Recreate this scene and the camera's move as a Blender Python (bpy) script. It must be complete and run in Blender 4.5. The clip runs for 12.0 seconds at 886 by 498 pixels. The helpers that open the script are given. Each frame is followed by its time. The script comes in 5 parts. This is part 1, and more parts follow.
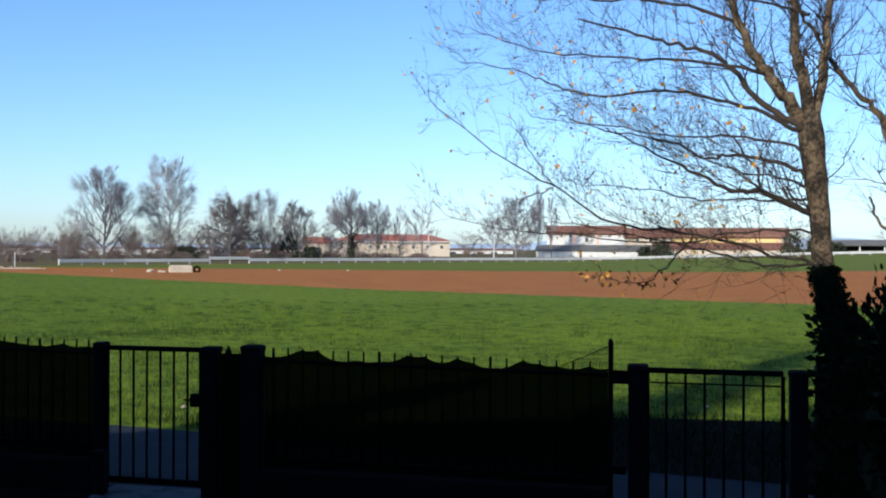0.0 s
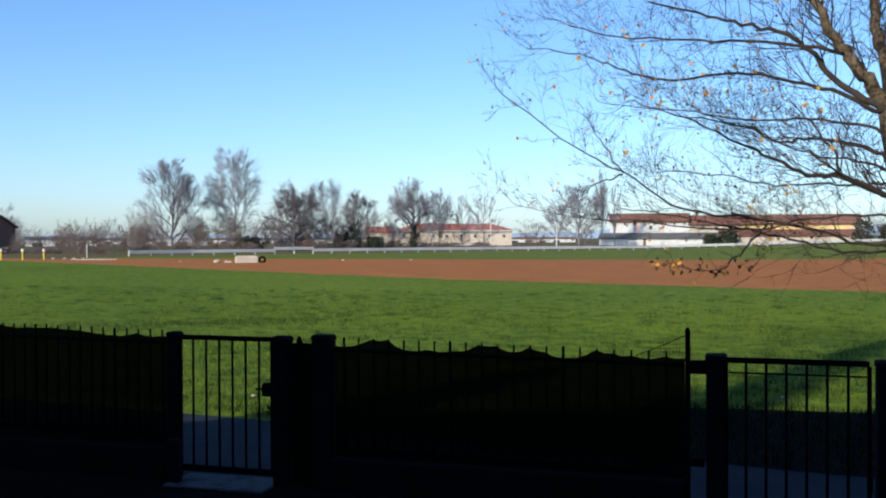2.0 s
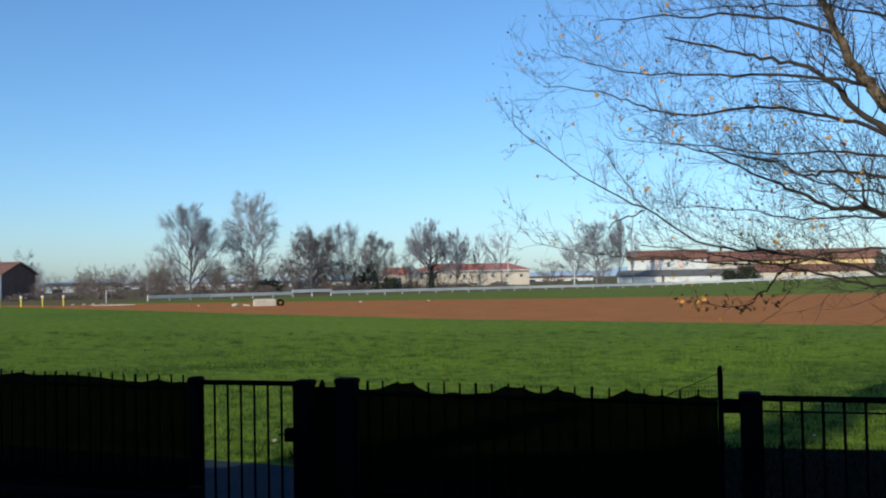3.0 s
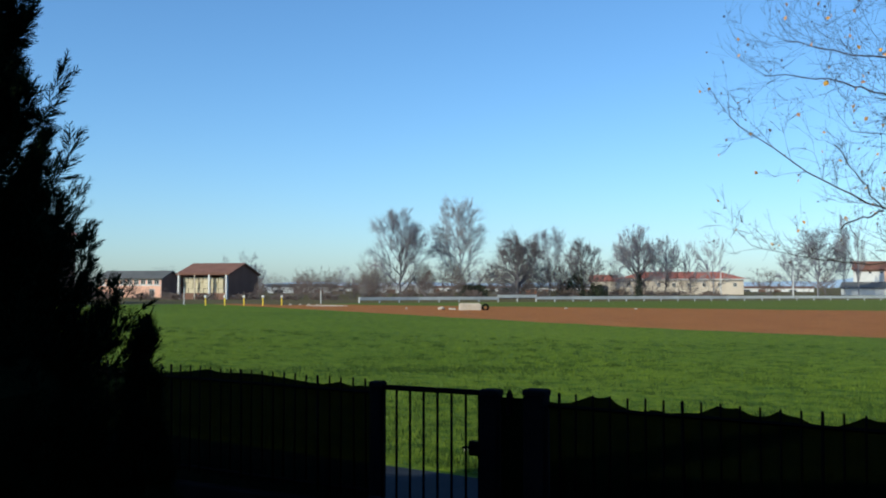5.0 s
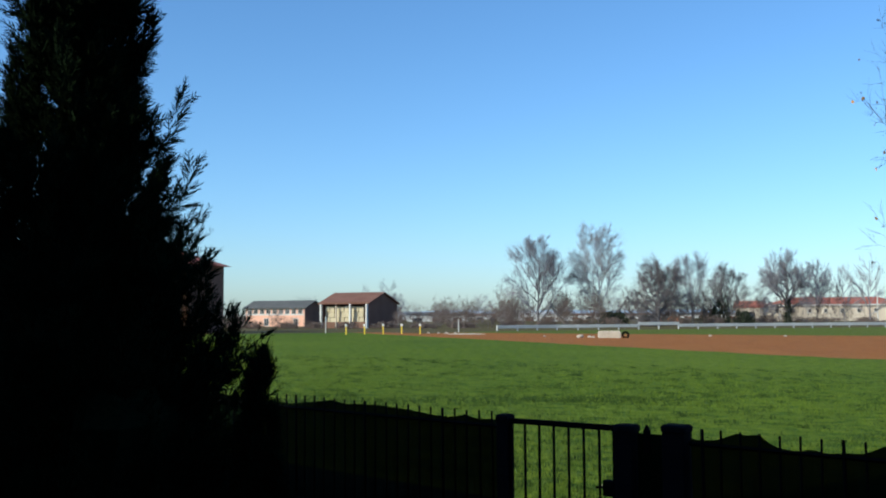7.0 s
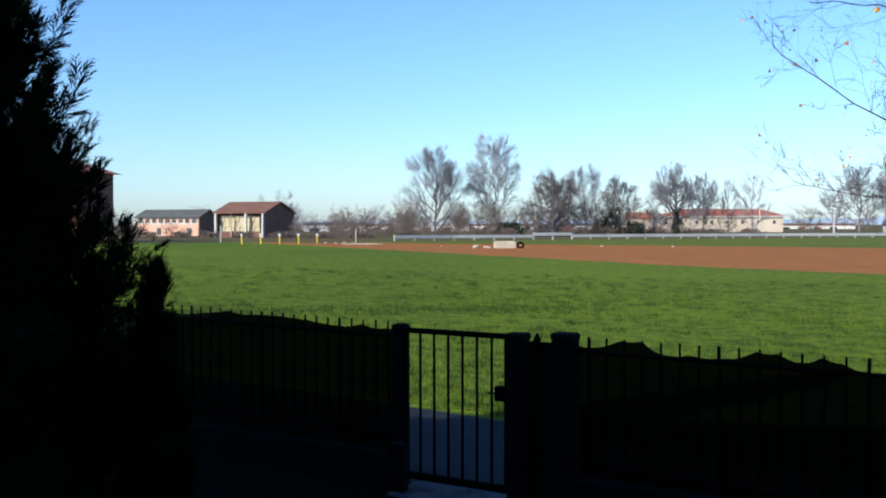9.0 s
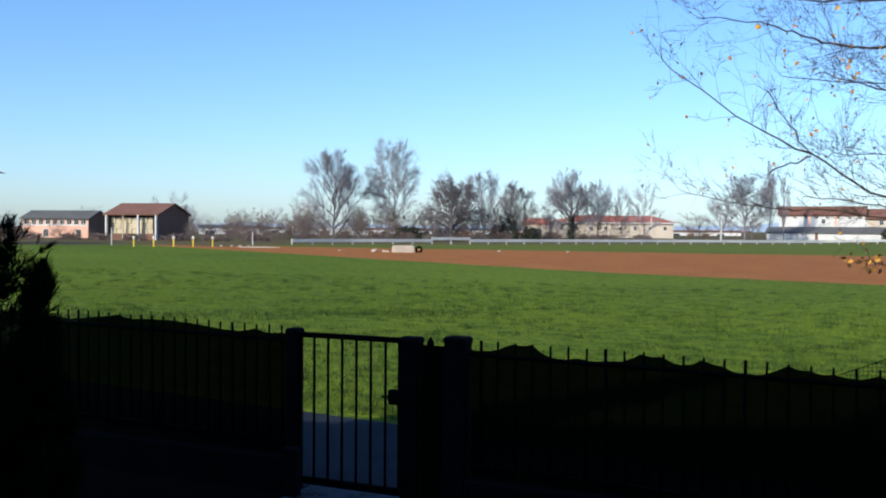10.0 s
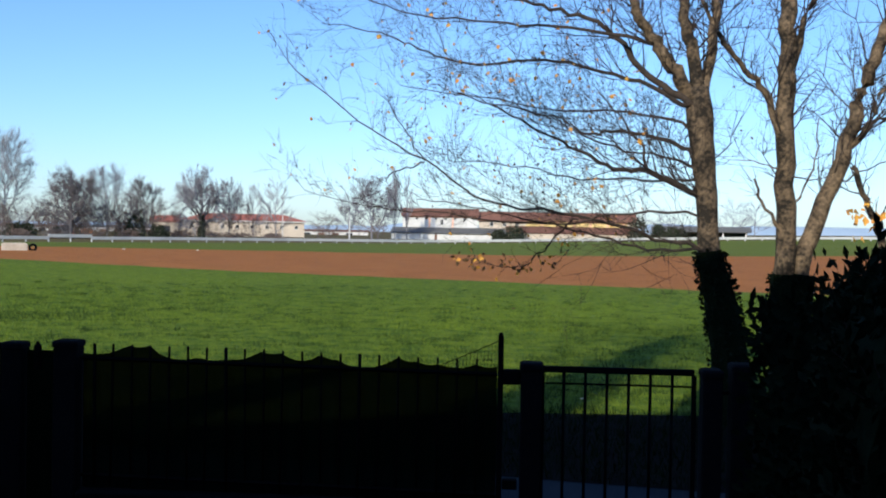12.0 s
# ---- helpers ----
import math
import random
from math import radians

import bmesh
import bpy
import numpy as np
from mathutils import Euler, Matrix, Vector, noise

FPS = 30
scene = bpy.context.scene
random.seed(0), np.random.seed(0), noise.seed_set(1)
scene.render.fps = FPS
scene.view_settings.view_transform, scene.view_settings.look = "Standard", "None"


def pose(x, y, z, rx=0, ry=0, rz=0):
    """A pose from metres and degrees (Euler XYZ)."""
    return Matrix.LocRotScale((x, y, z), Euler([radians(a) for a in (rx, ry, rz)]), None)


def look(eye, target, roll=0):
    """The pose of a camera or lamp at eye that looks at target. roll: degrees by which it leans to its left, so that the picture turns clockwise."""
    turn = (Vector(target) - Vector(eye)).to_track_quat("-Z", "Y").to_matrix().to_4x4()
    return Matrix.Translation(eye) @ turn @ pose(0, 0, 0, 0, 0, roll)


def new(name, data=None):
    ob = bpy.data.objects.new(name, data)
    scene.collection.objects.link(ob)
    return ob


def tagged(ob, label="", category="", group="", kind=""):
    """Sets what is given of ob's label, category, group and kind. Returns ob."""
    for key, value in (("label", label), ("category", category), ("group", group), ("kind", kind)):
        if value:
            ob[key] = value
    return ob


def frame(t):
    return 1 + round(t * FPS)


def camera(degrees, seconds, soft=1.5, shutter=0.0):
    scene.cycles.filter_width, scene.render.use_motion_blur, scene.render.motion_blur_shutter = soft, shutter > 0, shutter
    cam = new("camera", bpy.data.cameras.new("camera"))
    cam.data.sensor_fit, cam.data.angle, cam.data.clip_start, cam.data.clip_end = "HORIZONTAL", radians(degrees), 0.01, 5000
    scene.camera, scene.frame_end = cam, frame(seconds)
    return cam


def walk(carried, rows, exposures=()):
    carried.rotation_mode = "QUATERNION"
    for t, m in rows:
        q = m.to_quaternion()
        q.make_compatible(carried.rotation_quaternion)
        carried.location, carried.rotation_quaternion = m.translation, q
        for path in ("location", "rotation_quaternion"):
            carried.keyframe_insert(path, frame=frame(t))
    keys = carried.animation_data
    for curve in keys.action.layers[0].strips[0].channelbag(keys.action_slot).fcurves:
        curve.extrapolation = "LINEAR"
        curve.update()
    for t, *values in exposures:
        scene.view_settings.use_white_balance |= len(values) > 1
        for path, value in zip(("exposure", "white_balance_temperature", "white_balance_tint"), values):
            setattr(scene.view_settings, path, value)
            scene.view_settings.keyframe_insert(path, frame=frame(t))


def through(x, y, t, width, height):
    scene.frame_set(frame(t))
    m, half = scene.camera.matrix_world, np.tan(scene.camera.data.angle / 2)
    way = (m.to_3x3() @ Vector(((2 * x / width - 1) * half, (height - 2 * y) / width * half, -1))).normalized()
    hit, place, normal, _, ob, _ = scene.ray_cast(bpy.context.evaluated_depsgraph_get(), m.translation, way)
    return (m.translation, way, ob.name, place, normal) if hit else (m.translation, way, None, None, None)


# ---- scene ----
cam = camera(48.3, 12.0, soft=2.0)
PATH = [
    (0, (0.707, -8.435, 2.315), (0.267, -6.484, 2.315), 0.2),
    (0.5, (0.681, -8.419, 2.315), (0.217, -6.474, 2.306), 0.1),
    (1, (0.67, -8.409, 2.314), (0.153, -6.477, 2.293), -0.1),
    (1.5, (0.644, -8.372, 2.309), (0.09, -6.45, 2.284), -0.2),
    (2, (0.606, -8.347, 2.307), (0.045, -6.428, 2.285), -0.2),
    (2.5, (0.545, -8.304, 2.313), (-0.034, -6.39, 2.338), -0.8),
    (3, (0.515, -8.241, 2.303), (-0.078, -6.332, 2.363), -1.1),
    (3.5, (0.559, -7.947, 2.274), (-0.273, -6.13, 2.354), -1.2),
    (3.7, (0.592, -7.822, 2.273), (-0.302, -6.035, 2.357), -0.9),
    (5.3, (0.259, -7.359, 2.252), (-0.747, -5.632, 2.328), -0.0),
    (5.5, (0.242, -7.281, 2.242), (-0.832, -5.596, 2.331), -0.9),
    (6, (0.223, -7.071, 2.245), (-0.974, -5.475, 2.371), -0.2),
    (6.5, (0.2, -7.006, 2.248), (-1.021, -5.428, 2.387), -0.3),
    (6.7, (0.153, -7.0, 2.258), (-1.056, -5.413, 2.405), -0.4),
    (8.3, (0.182, -7.061, 2.257), (-0.978, -5.433, 2.196), -0.3),
    (8.5, (0.178, -7.039, 2.27), (-0.905, -5.359, 2.201), -0.4),
    (9, (0.205, -7.068, 2.274), (-0.833, -5.359, 2.225), -0.1),
    (9.5, (0.246, -7.091, 2.275), (-0.706, -5.332, 2.236), 0.1),
    (10, (0.265, -7.105, 2.279), (-0.593, -5.299, 2.239), 0.4),
    (10.5, (0.289, -7.087, 2.274), (-0.456, -5.232, 2.226), 0.4),
    (11, (0.31, -7.104, 2.278), (-0.289, -5.197, 2.204), 0.7),
    (11.5, (0.335, -7.123, 2.285), (-0.027, -5.157, 2.23), 1.0),
    (12, (0.363, -7.159, 2.283), (0.213, -5.165, 2.249), 1.0),
]
EXPOSURE = [(0, 0.35, 5150, 9), (2.0, 0.29, 5150, 9), (2.5, 0.13, 5080, 6), (3.5, 0.0, 5050, 1), (5.5, 0.11, 5000, 0), (6.6, 0.14, 4980, 0), (8.4, 0.60, 5150, 7), (9.0, 0.49, 5100, 8), (10.0, 0.36, 5100, 9), (12.0, 0.28, 5120, 9)]
walk(cam, [(t, look(eye, target, roll)) for t, eye, target, roll in PATH], EXPOSURE)

# ---- light ----
world = bpy.data.worlds.new("world")
scene.world = world
world.use_nodes = True
wn = world.node_tree.nodes
sky = wn.new("ShaderNodeTexSky")
sky.sky_type = "NISHITA"
sky.sun_disc = False
SUN_EL, SUN_AZ = radians(27), radians(200)
sky.sun_elevation, sky.sun_rotation = SUN_EL, SUN_AZ
sky.altitude, sky.air_density, sky.dust_density, sky.ozone_density = 0, 1.0, 0.6, 3.0
wn["Background"].inputs["Strength"].default_value = 0.125
world.node_tree.links.new(sky.outputs["Color"], wn["Background"].inputs["Color"])
sun = new("sun", bpy.data.lights.new("sun", "SUN"))
sun.data.energy, sun.data.angle, sun.data.color = 4.5, radians(0.53), (1.0, 0.80, 0.50)
sun.matrix_world = look((-34.2, -94, 60), (0, 0, 60 - 100 * math.tan(SUN_EL)))


# ---- materials ----
def mat(name, c1, c2, scale=3.0, rough=0.8, bump=0.2, fine=40.0, metal=0.0, spec=0.3, through=0.0, lo=0.36, hi=0.72):
    m = bpy.data.materials.new(name)
    m.use_nodes = True
    nt = m.node_tree
    N, L = nt.nodes, nt.links
    b = N["Principled BSDF"]
    geo = N.new("ShaderNodeNewGeometry")
    info = N.new("ShaderNodeObjectInfo")
    n1, n2 = N.new("ShaderNodeTexNoise"), N.new("ShaderNodeTexNoise")
    n1.inputs["Scale"].default_value, n2.inputs["Scale"].default_value = scale, fine
    n1.inputs["Detail"].default_value = n2.inputs["Detail"].default_value = 5
    for n in (n1, n2):
        L.new(geo.outputs["Position"], n.inputs["Vector"])
    add = N.new("ShaderNodeMath")
    add.operation = "MULTIPLY_ADD"
    add.inputs[1].default_value = 0.45
    L.new(n2.outputs["Fac"], add.inputs[0])
    mul = N.new("ShaderNodeMath")
    mul.operation = "MULTIPLY"
    mul.inputs[1].default_value = 0.55
    L.new(n1.outputs["Fac"], mul.inputs[0])
    L.new(mul.outputs[0], add.inputs[2])
    ad2 = N.new("ShaderNodeMath")
    ad2.operation = "MULTIPLY_ADD"
    ad2.inputs[1].default_value = 0.12
    L.new(info.outputs["Random"], ad2.inputs[0])
    L.new(add.outputs[0], ad2.inputs[2])
    ramp = N.new("ShaderNodeValToRGB")
    ramp.color_ramp.elements[0].position, ramp.color_ramp.elements[1].position = lo, hi
    ramp.color_ramp.elements[0].color, ramp.color_ramp.elements[1].color = (*c1, 1), (*c2, 1)
    L.new(ad2.outputs[0], ramp.inputs["Fac"])
    L.new(ramp.outputs["Color"], b.inputs["Base Color"])
    b.inputs["Roughness"].default_value, b.inputs["Metallic"].default_value = rough, metal
    b.inputs["Specular IOR Level"].default_value = spec
    if bump:
        bp = N.new("ShaderNodeBump")
        bp.inputs["Strength"].default_value, bp.inputs["Distance"].default_value = bump, 0.02
        L.new(n2.outputs["Fac"], bp.inputs["Height"])
        L.new(bp.outputs["Normal"], b.inputs["Normal"])
    if through:
        tr, mix = N.new("ShaderNodeBsdfTransparent"), N.new("ShaderNodeMixShader")
        mix.inputs["Fac"].default_value = through
        L.new(b.outputs[0], mix.inputs[1])
        L.new(tr.outputs[0], mix.inputs[2])
        L.new(mix.outputs[0], N["Material Output"].inputs["Surface"])
    return m


# Iron, net, concrete and soil take the house shade into near-black base colours.
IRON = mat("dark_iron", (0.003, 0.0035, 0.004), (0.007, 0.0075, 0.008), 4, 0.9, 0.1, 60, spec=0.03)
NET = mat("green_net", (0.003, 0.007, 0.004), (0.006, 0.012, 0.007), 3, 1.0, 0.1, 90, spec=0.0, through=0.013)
CONCRETE = mat("shaded_fence_concrete", (0.005, 0.0055, 0.007), (0.012, 0.0125, 0.015), 2, 1.0, 0.4, 50, spec=0.03)
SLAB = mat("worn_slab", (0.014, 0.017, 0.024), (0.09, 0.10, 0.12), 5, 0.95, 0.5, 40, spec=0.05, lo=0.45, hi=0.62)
YARD = mat("shaded_yard_soil", (0.005, 0.005, 0.005), (0.012, 0.011, 0.010), 2, 1.0, 0.6, 30, spec=0.02)
# Lane tone is darkened and blued to hold skylit shade.
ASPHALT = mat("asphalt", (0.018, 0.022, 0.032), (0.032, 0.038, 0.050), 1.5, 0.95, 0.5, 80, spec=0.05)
BARK = mat("plane_bark", (0.020, 0.016, 0.012), (0.20, 0.145, 0.092), 4.5, 0.9, 0.9, 22, lo=0.46, hi=0.68)
TWIG = mat("near_twig", (0.014, 0.011, 0.010), (0.060, 0.044, 0.034), 6, 0.9, 0.0, 30)
# Ivy, laurel and cypress go near black, with garden shade put into the leaf colour.
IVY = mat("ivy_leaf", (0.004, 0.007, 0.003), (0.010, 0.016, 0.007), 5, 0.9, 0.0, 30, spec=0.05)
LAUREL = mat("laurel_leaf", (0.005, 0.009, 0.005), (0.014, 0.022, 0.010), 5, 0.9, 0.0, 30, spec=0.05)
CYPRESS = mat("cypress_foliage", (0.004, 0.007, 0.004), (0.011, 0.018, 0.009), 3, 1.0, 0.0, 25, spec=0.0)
LEAF = mat("autumn_leaf", (0.55, 0.22, 0.03), (0.75, 0.48, 0.06), 9, 0.7, 0.0, 20)
DRYLEAF = mat("dry_leaf", (0.05, 0.03, 0.015), (0.14, 0.075, 0.03), 9, 0.8, 0.0, 20)
GRASS = mat("wheat_blade", (0.046, 0.090, 0.003), (0.160, 0.216, 0.010), 2.2, 0.7, 0.0, 9)
DARKGRASS = mat("dark_grass_blade", (0.016, 0.036, 0.003), (0.040, 0.074, 0.005), 0.8, 0.8, 0.0, 9)
# Near-black blade colour that holds the shade painted on the verge.
SHADED_VERGE = mat("shaded_verge_blade", (0.004, 0.009, 0.003), (0.010, 0.018, 0.005), 1.2, 0.9, 0.0, 12, spec=0.05)
# Far bark and scrub are lightened to paint distance haze into their colours.
FARTWIG = mat("far_bark_hazed_grey", (0.165, 0.155, 0.175), (0.28, 0.265, 0.29), 0.3, 0.9, 0.0, 3)
FARDARK = mat("far_bark_hazed_dark", (0.095, 0.085, 0.090), (0.17, 0.152, 0.158), 0.3, 0.9, 0.0, 3)
FARPALE = mat("far_bark_hazed_pale", (0.21, 0.205, 0.22), (0.37, 0.355, 0.37), 0.3, 0.9, 0.0, 3)
SCRUB = mat("dry_scrub", (0.10, 0.074, 0.064), (0.19, 0.142, 0.125), 0.4, 0.95, 0.0, 4)
EVERGREEN = mat("evergreen_shrub", (0.018, 0.025, 0.014), (0.05, 0.06, 0.035), 0.5, 0.9, 0.0, 4)
WHITE = mat("white_paint", (0.50, 0.49, 0.48), (0.68, 0.66, 0.64), 0.6, 0.6, 0.1, 5)
RAIL = mat("dull_white_metal", (0.36, 0.36, 0.36), (0.50, 0.50, 0.49), 0.6, 0.6, 0.1, 5)
CREAM = mat("cream_plaster", (0.48, 0.40, 0.32), (0.62, 0.53, 0.43), 0.3, 0.9, 0.2, 4)
YELLOWP = mat("yellow_plaster", (0.66, 0.50, 0.2), (0.8, 0.62, 0.28), 0.3, 0.9, 0.2, 4)
PINK = mat("salmon_plaster", (0.68, 0.37, 0.26), (0.80, 0.48, 0.35), 0.3, 0.9, 0.2, 4)
BRICK = mat("brown_brick", (0.12, 0.065, 0.045), (0.20, 0.11, 0.078), 0.4, 0.9, 0.3, 5)
TILE = mat("roof_tile", (0.13, 0.06, 0.042), (0.21, 0.105, 0.075), 0.5, 0.9, 0.5, 4)
REDTILE = mat("red_roof_tile", (0.27, 0.085, 0.06), (0.38, 0.14, 0.10), 0.5, 0.9, 0.4, 4)
GREYROOF = mat("fibre_cement_roof", (0.08, 0.08, 0.08), (0.14, 0.135, 0.13), 0.4, 0.9, 0.3, 3)
GLASS = mat("window_pane", (0.02, 0.024, 0.03), (0.04, 0.045, 0.055), 0.5, 0.15, 0.0, 3, spec=0.5)
HAY = mat("straw_bales", (0.44, 0.37, 0.24), (0.62, 0.54, 0.38), 0.5, 0.95, 0.5, 4)
YELLOW = mat("yellow_paint", (0.65, 0.45, 0.02), (0.8, 0.58, 0.04), 2, 0.5, 0.0, 5)
STONE = mat("pale_concrete", (0.40, 0.33, 0.26), (0.55, 0.47, 0.38), 0.8, 0.9, 0.4, 6)
PLASTER = mat("house_plaster", (0.10, 0.09, 0.08), (0.16, 0.14, 0.12), 0.6, 0.9, 0.2, 20)
# Hill colour is paled toward the sky, with haze painted in.
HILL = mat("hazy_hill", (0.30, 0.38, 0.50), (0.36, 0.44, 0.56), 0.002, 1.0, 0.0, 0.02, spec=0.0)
ORANGE = mat("orange_cover", (0.45, 0.15, 0.05), (0.55, 0.2, 0.08), 0.5, 0.8, 0.0, 3)


def ground_material():
    m = bpy.data.materials.new("field_ground")
    m.use_nodes = True
    nt = m.node_tree
    N, L = nt.nodes, nt.links
    b = N["Principled BSDF"]
    b.inputs["Roughness"].default_value, b.inputs["Specular IOR Level"].default_value = 0.95, 0.1
    geo = N.new("ShaderNodeNewGeometry")
    sep = N.new("ShaderNodeSeparateXYZ")
    L.new(geo.outputs["Position"], sep.inputs[0])

    def noise_of(scale, detail=4, stretch=None):
        n = N.new("ShaderNodeTexNoise")
        n.inputs["Scale"].default_value, n.inputs["Detail"].default_value = scale, detail
        src = geo.outputs["Position"]
        if stretch:
            mp = N.new("ShaderNodeMapping")
            mp.inputs["Scale"].default_value = stretch
            mp.inputs["Rotation"].default_value = (0, 0, radians(20))
            L.new(src, mp.inputs["Vector"])
            src = mp.outputs["Vector"]
        L.new(src, n.inputs["Vector"])
        return n.outputs["Fac"]

    def calc(op, a, c, d=None):
        n = N.new("ShaderNodeMath")
        n.operation = op
        for i, v in enumerate((a, c, d)):
            if v is None:
                continue
            if isinstance(v, (int, float)):
                n.inputs[i].default_value = v
            else:
                L.new(v, n.inputs[i])
        return n.outputs[0]

    def two(fac, c1, c2, lo=0.35, hi=0.68):
        r = N.new("ShaderNodeValToRGB")
        r.color_ramp.elements[0].position, r.color_ramp.elements[1].position = lo, hi
        r.color_ramp.elements[0].color, r.color_ramp.elements[1].color = (*c1, 1), (*c2, 1)
        L.new(fac, r.inputs["Fac"])
        return r.outputs["Color"]

    def mix(fac, a, c):
        n = N.new("ShaderNodeMix")
        n.data_type = "RGBA"
        L.new(fac, n.inputs["Factor"])
        L.new(a, n.inputs["A"])
        L.new(c, n.inputs["B"])
        return n.outputs["Result"]

    def step(v, soft):
        n = N.new("ShaderNodeMapRange")
        n.inputs["From Min"].default_value, n.inputs["From Max"].default_value = -soft, soft
        L.new(v, n.inputs["Value"])
        return n.outputs["Result"]

    X, Y = sep.outputs["X"], sep.outputs["Y"]
    wob = calc("MULTIPLY_ADD", noise_of(0.35, 3), 2.4, -1.2)
    fine, mid, big, rows = noise_of(7), noise_of(2.0), noise_of(0.07), noise_of(1.2, 4, (0.25, 2.2, 1))
    tone = calc("ADD", calc("MULTIPLY", fine, 0.3), calc("ADD", calc("MULTIPLY", mid, 0.5), calc("MULTIPLY", big, 0.2)))
    green = two(tone, (0.042, 0.084, 0.003), (0.150, 0.196, 0.010), 0.40, 0.58)
    soil = two(calc("ADD", calc("MULTIPLY", fine, 0.5), calc("MULTIPLY", rows, 0.5)), (0.20, 0.074, 0.020), (0.45, 0.182, 0.048), 0.38, 0.64)
    verge = two(tone, (0.085, 0.115, 0.012), (0.155, 0.175, 0.024))
    dull = two(tone, (0.085, 0.072, 0.030), (0.15, 0.118, 0.055))
    # field edges: the ploughed strip, the verge, and the land behind the white rail
    e1 = calc("MAXIMUM", calc("MULTIPLY_ADD", X, -0.42, 39.0), calc("MULTIPLY_ADD", X, -0.62, 35.5))
    e2 = calc("MULTIPLY_ADD", calc("MAXIMUM", X, 0.0), 0.5, 95.0)
    e3 = calc("MINIMUM", calc("MULTIPLY_ADD", X, 1.25, 203.0), calc("MULTIPLY_ADD", X, 0.2, 190.0))
    c = mix(step(calc("ADD", calc("SUBTRACT", Y, e1), wob), 0.5), green, soil)
    c = mix(step(calc("ADD", calc("SUBTRACT", Y, e2), calc("MULTIPLY", wob, 2.0)), 1.5), c, verge)
    c = mix(step(calc("ADD", calc("SUBTRACT", Y, e3), wob), 2.0), c, dull)
    west = calc("SUBTRACT", calc("MULTIPLY_ADD", X, -1.0, -76.0), calc("MULTIPLY", calc("SUBTRACT", Y, 95.0), 0.2))
    far = calc("MULTIPLY", step(calc("ADD", west, wob), 2.0), step(calc("SUBTRACT", Y, calc("MULTIPLY_ADD", X, -0.45, 55.0)), 2.0))
    c = mix(far, c, dull)
    L.new(c, b.inputs["Base Color"])
    bp = N.new("ShaderNodeBump")
    bp.inputs["Strength"].default_value, bp.inputs["Distance"].default_value = 0.9, 0.09
    L.new(calc("ADD", fine, calc("MULTIPLY", mid, 1.5)), bp.inputs["Height"])
    L.new(bp.outputs["Normal"], b.inputs["Normal"])
    return m


FIELD = ground_material()


# ---- building helpers ----
class Shape:
    """Gathers vertices and faces of one mesh."""

    def __init__(self):
        self.v, self.f = [], []

    def box(self, x0, x1, y0, y1, z0, z1, m=None, chamfer=0.0):
        if chamfer:
            c, s = chamfer, len(self.v)
            ring = [(x0 + c, y0), (x1 - c, y0), (x1, y0 + c), (x1, y1 - c), (x1 - c, y1), (x0 + c, y1), (x0, y1 - c), (x0, y0 + c)]
            pts = [(x, y, z0) for x, y in ring] + [(x, y, z1 - c) for x, y in ring]
            mx, my = (x0 + x1) / 2, (y0 + y1) / 2
            pts += [(mx + (x - mx) * (1 - c / (x1 - x0) * 2), my + (y - my) * (1 - c / (y1 - y0) * 2), z1) for x, y in ring]
            fs = [tuple(range(7, -1, -1)), tuple(range(16, 24))]
            for k in (0, 8):
                fs += [(k + i, k + (i + 1) % 8, k + 8 + (i + 1) % 8, k + 8 + i) for i in range(8)]
        else:
            s = len(self.v)
            pts = [(x, y, z) for z in (z0, z1) for x, y in ((x0, y0), (x1, y0), (x1, y1), (x0, y1))]
            fs = [(3, 2, 1, 0), (4, 5, 6, 7), (0, 1, 5, 4), (1, 2, 6, 5), (2, 3, 7, 6), (3, 0, 4, 7)]
        self.v += [tuple(m @ Vector(p)) for p in pts] if m else pts
        self.f += [tuple(s + i for i in f) for f in fs]
        return self

    def tube(self, pts, rads, n=6, cap=True):
        s0 = len(self.v)
        pts = [Vector(p) for p in pts]
        for i, p in enumerate(pts):
            d = (pts[min(i + 1, len(pts) - 1)] - pts[max(i - 1, 0)]).normalized()
            a = d.cross((0, 0, 1) if abs(d.z) < 0.9 else (1, 0, 0)).normalized()
            b = d.cross(a)
            self.v += [tuple(p + (a * math.cos(6.2832 * k / n) + b * math.sin(6.2832 * k / n)) * rads[i]) for k in range(n)]
        for i in range(len(pts) - 1):
            s = s0 + i * n
            self.f += [(s + k, s + (k + 1) % n, s + n + (k + 1) % n, s + n + k) for k in range(n)]
        if cap:
            self.f += [tuple(range(s0 + n - 1, s0 - 1, -1)), tuple(range(len(self.v) - n, len(self.v)))]
        return self

    def poly(self, *pts):
        s = len(self.v)
        self.v += [tuple(p) for p in pts]
        self.f.append(tuple(range(s, s + len(pts))))
        return self

    def prism(self, loop, t):
        """A flat loop of points given a thickness t along its normal."""
        loop = [Vector(p) for p in loop]
        nrm = (loop[1] - loop[0]).cross(loop[2] - loop[1]).normalized() * t
        s, n = len(self.v), len(loop)
        self.v += [tuple(p) for p in loop] + [tuple(p - nrm) for p in loop]
        self.f += [tuple(range(s, s + n)), tuple(range(s + 2 * n - 1, s + n - 1, -1))]
        self.f += [(s + (i + 1) % n, s + i, s + n + i, s + n + (i + 1) % n) for i in range(n)]
        return self

    def leaf(self, p, d, up, size, wide=0.45, fold=0.25):
        p, d = Vector(p), Vector(d).normalized()
        side = d.cross(up)
        side = side.normalized() if side.length > 1e-4 else Vector((1, 0, 0))
        nrm = side.cross(d)
        a, t, w = p + d * size * 0.5, p + d * size, size * wide * 0.5
        l, r = a + side * w + nrm * w * fold, a - side * w + nrm * w * fold
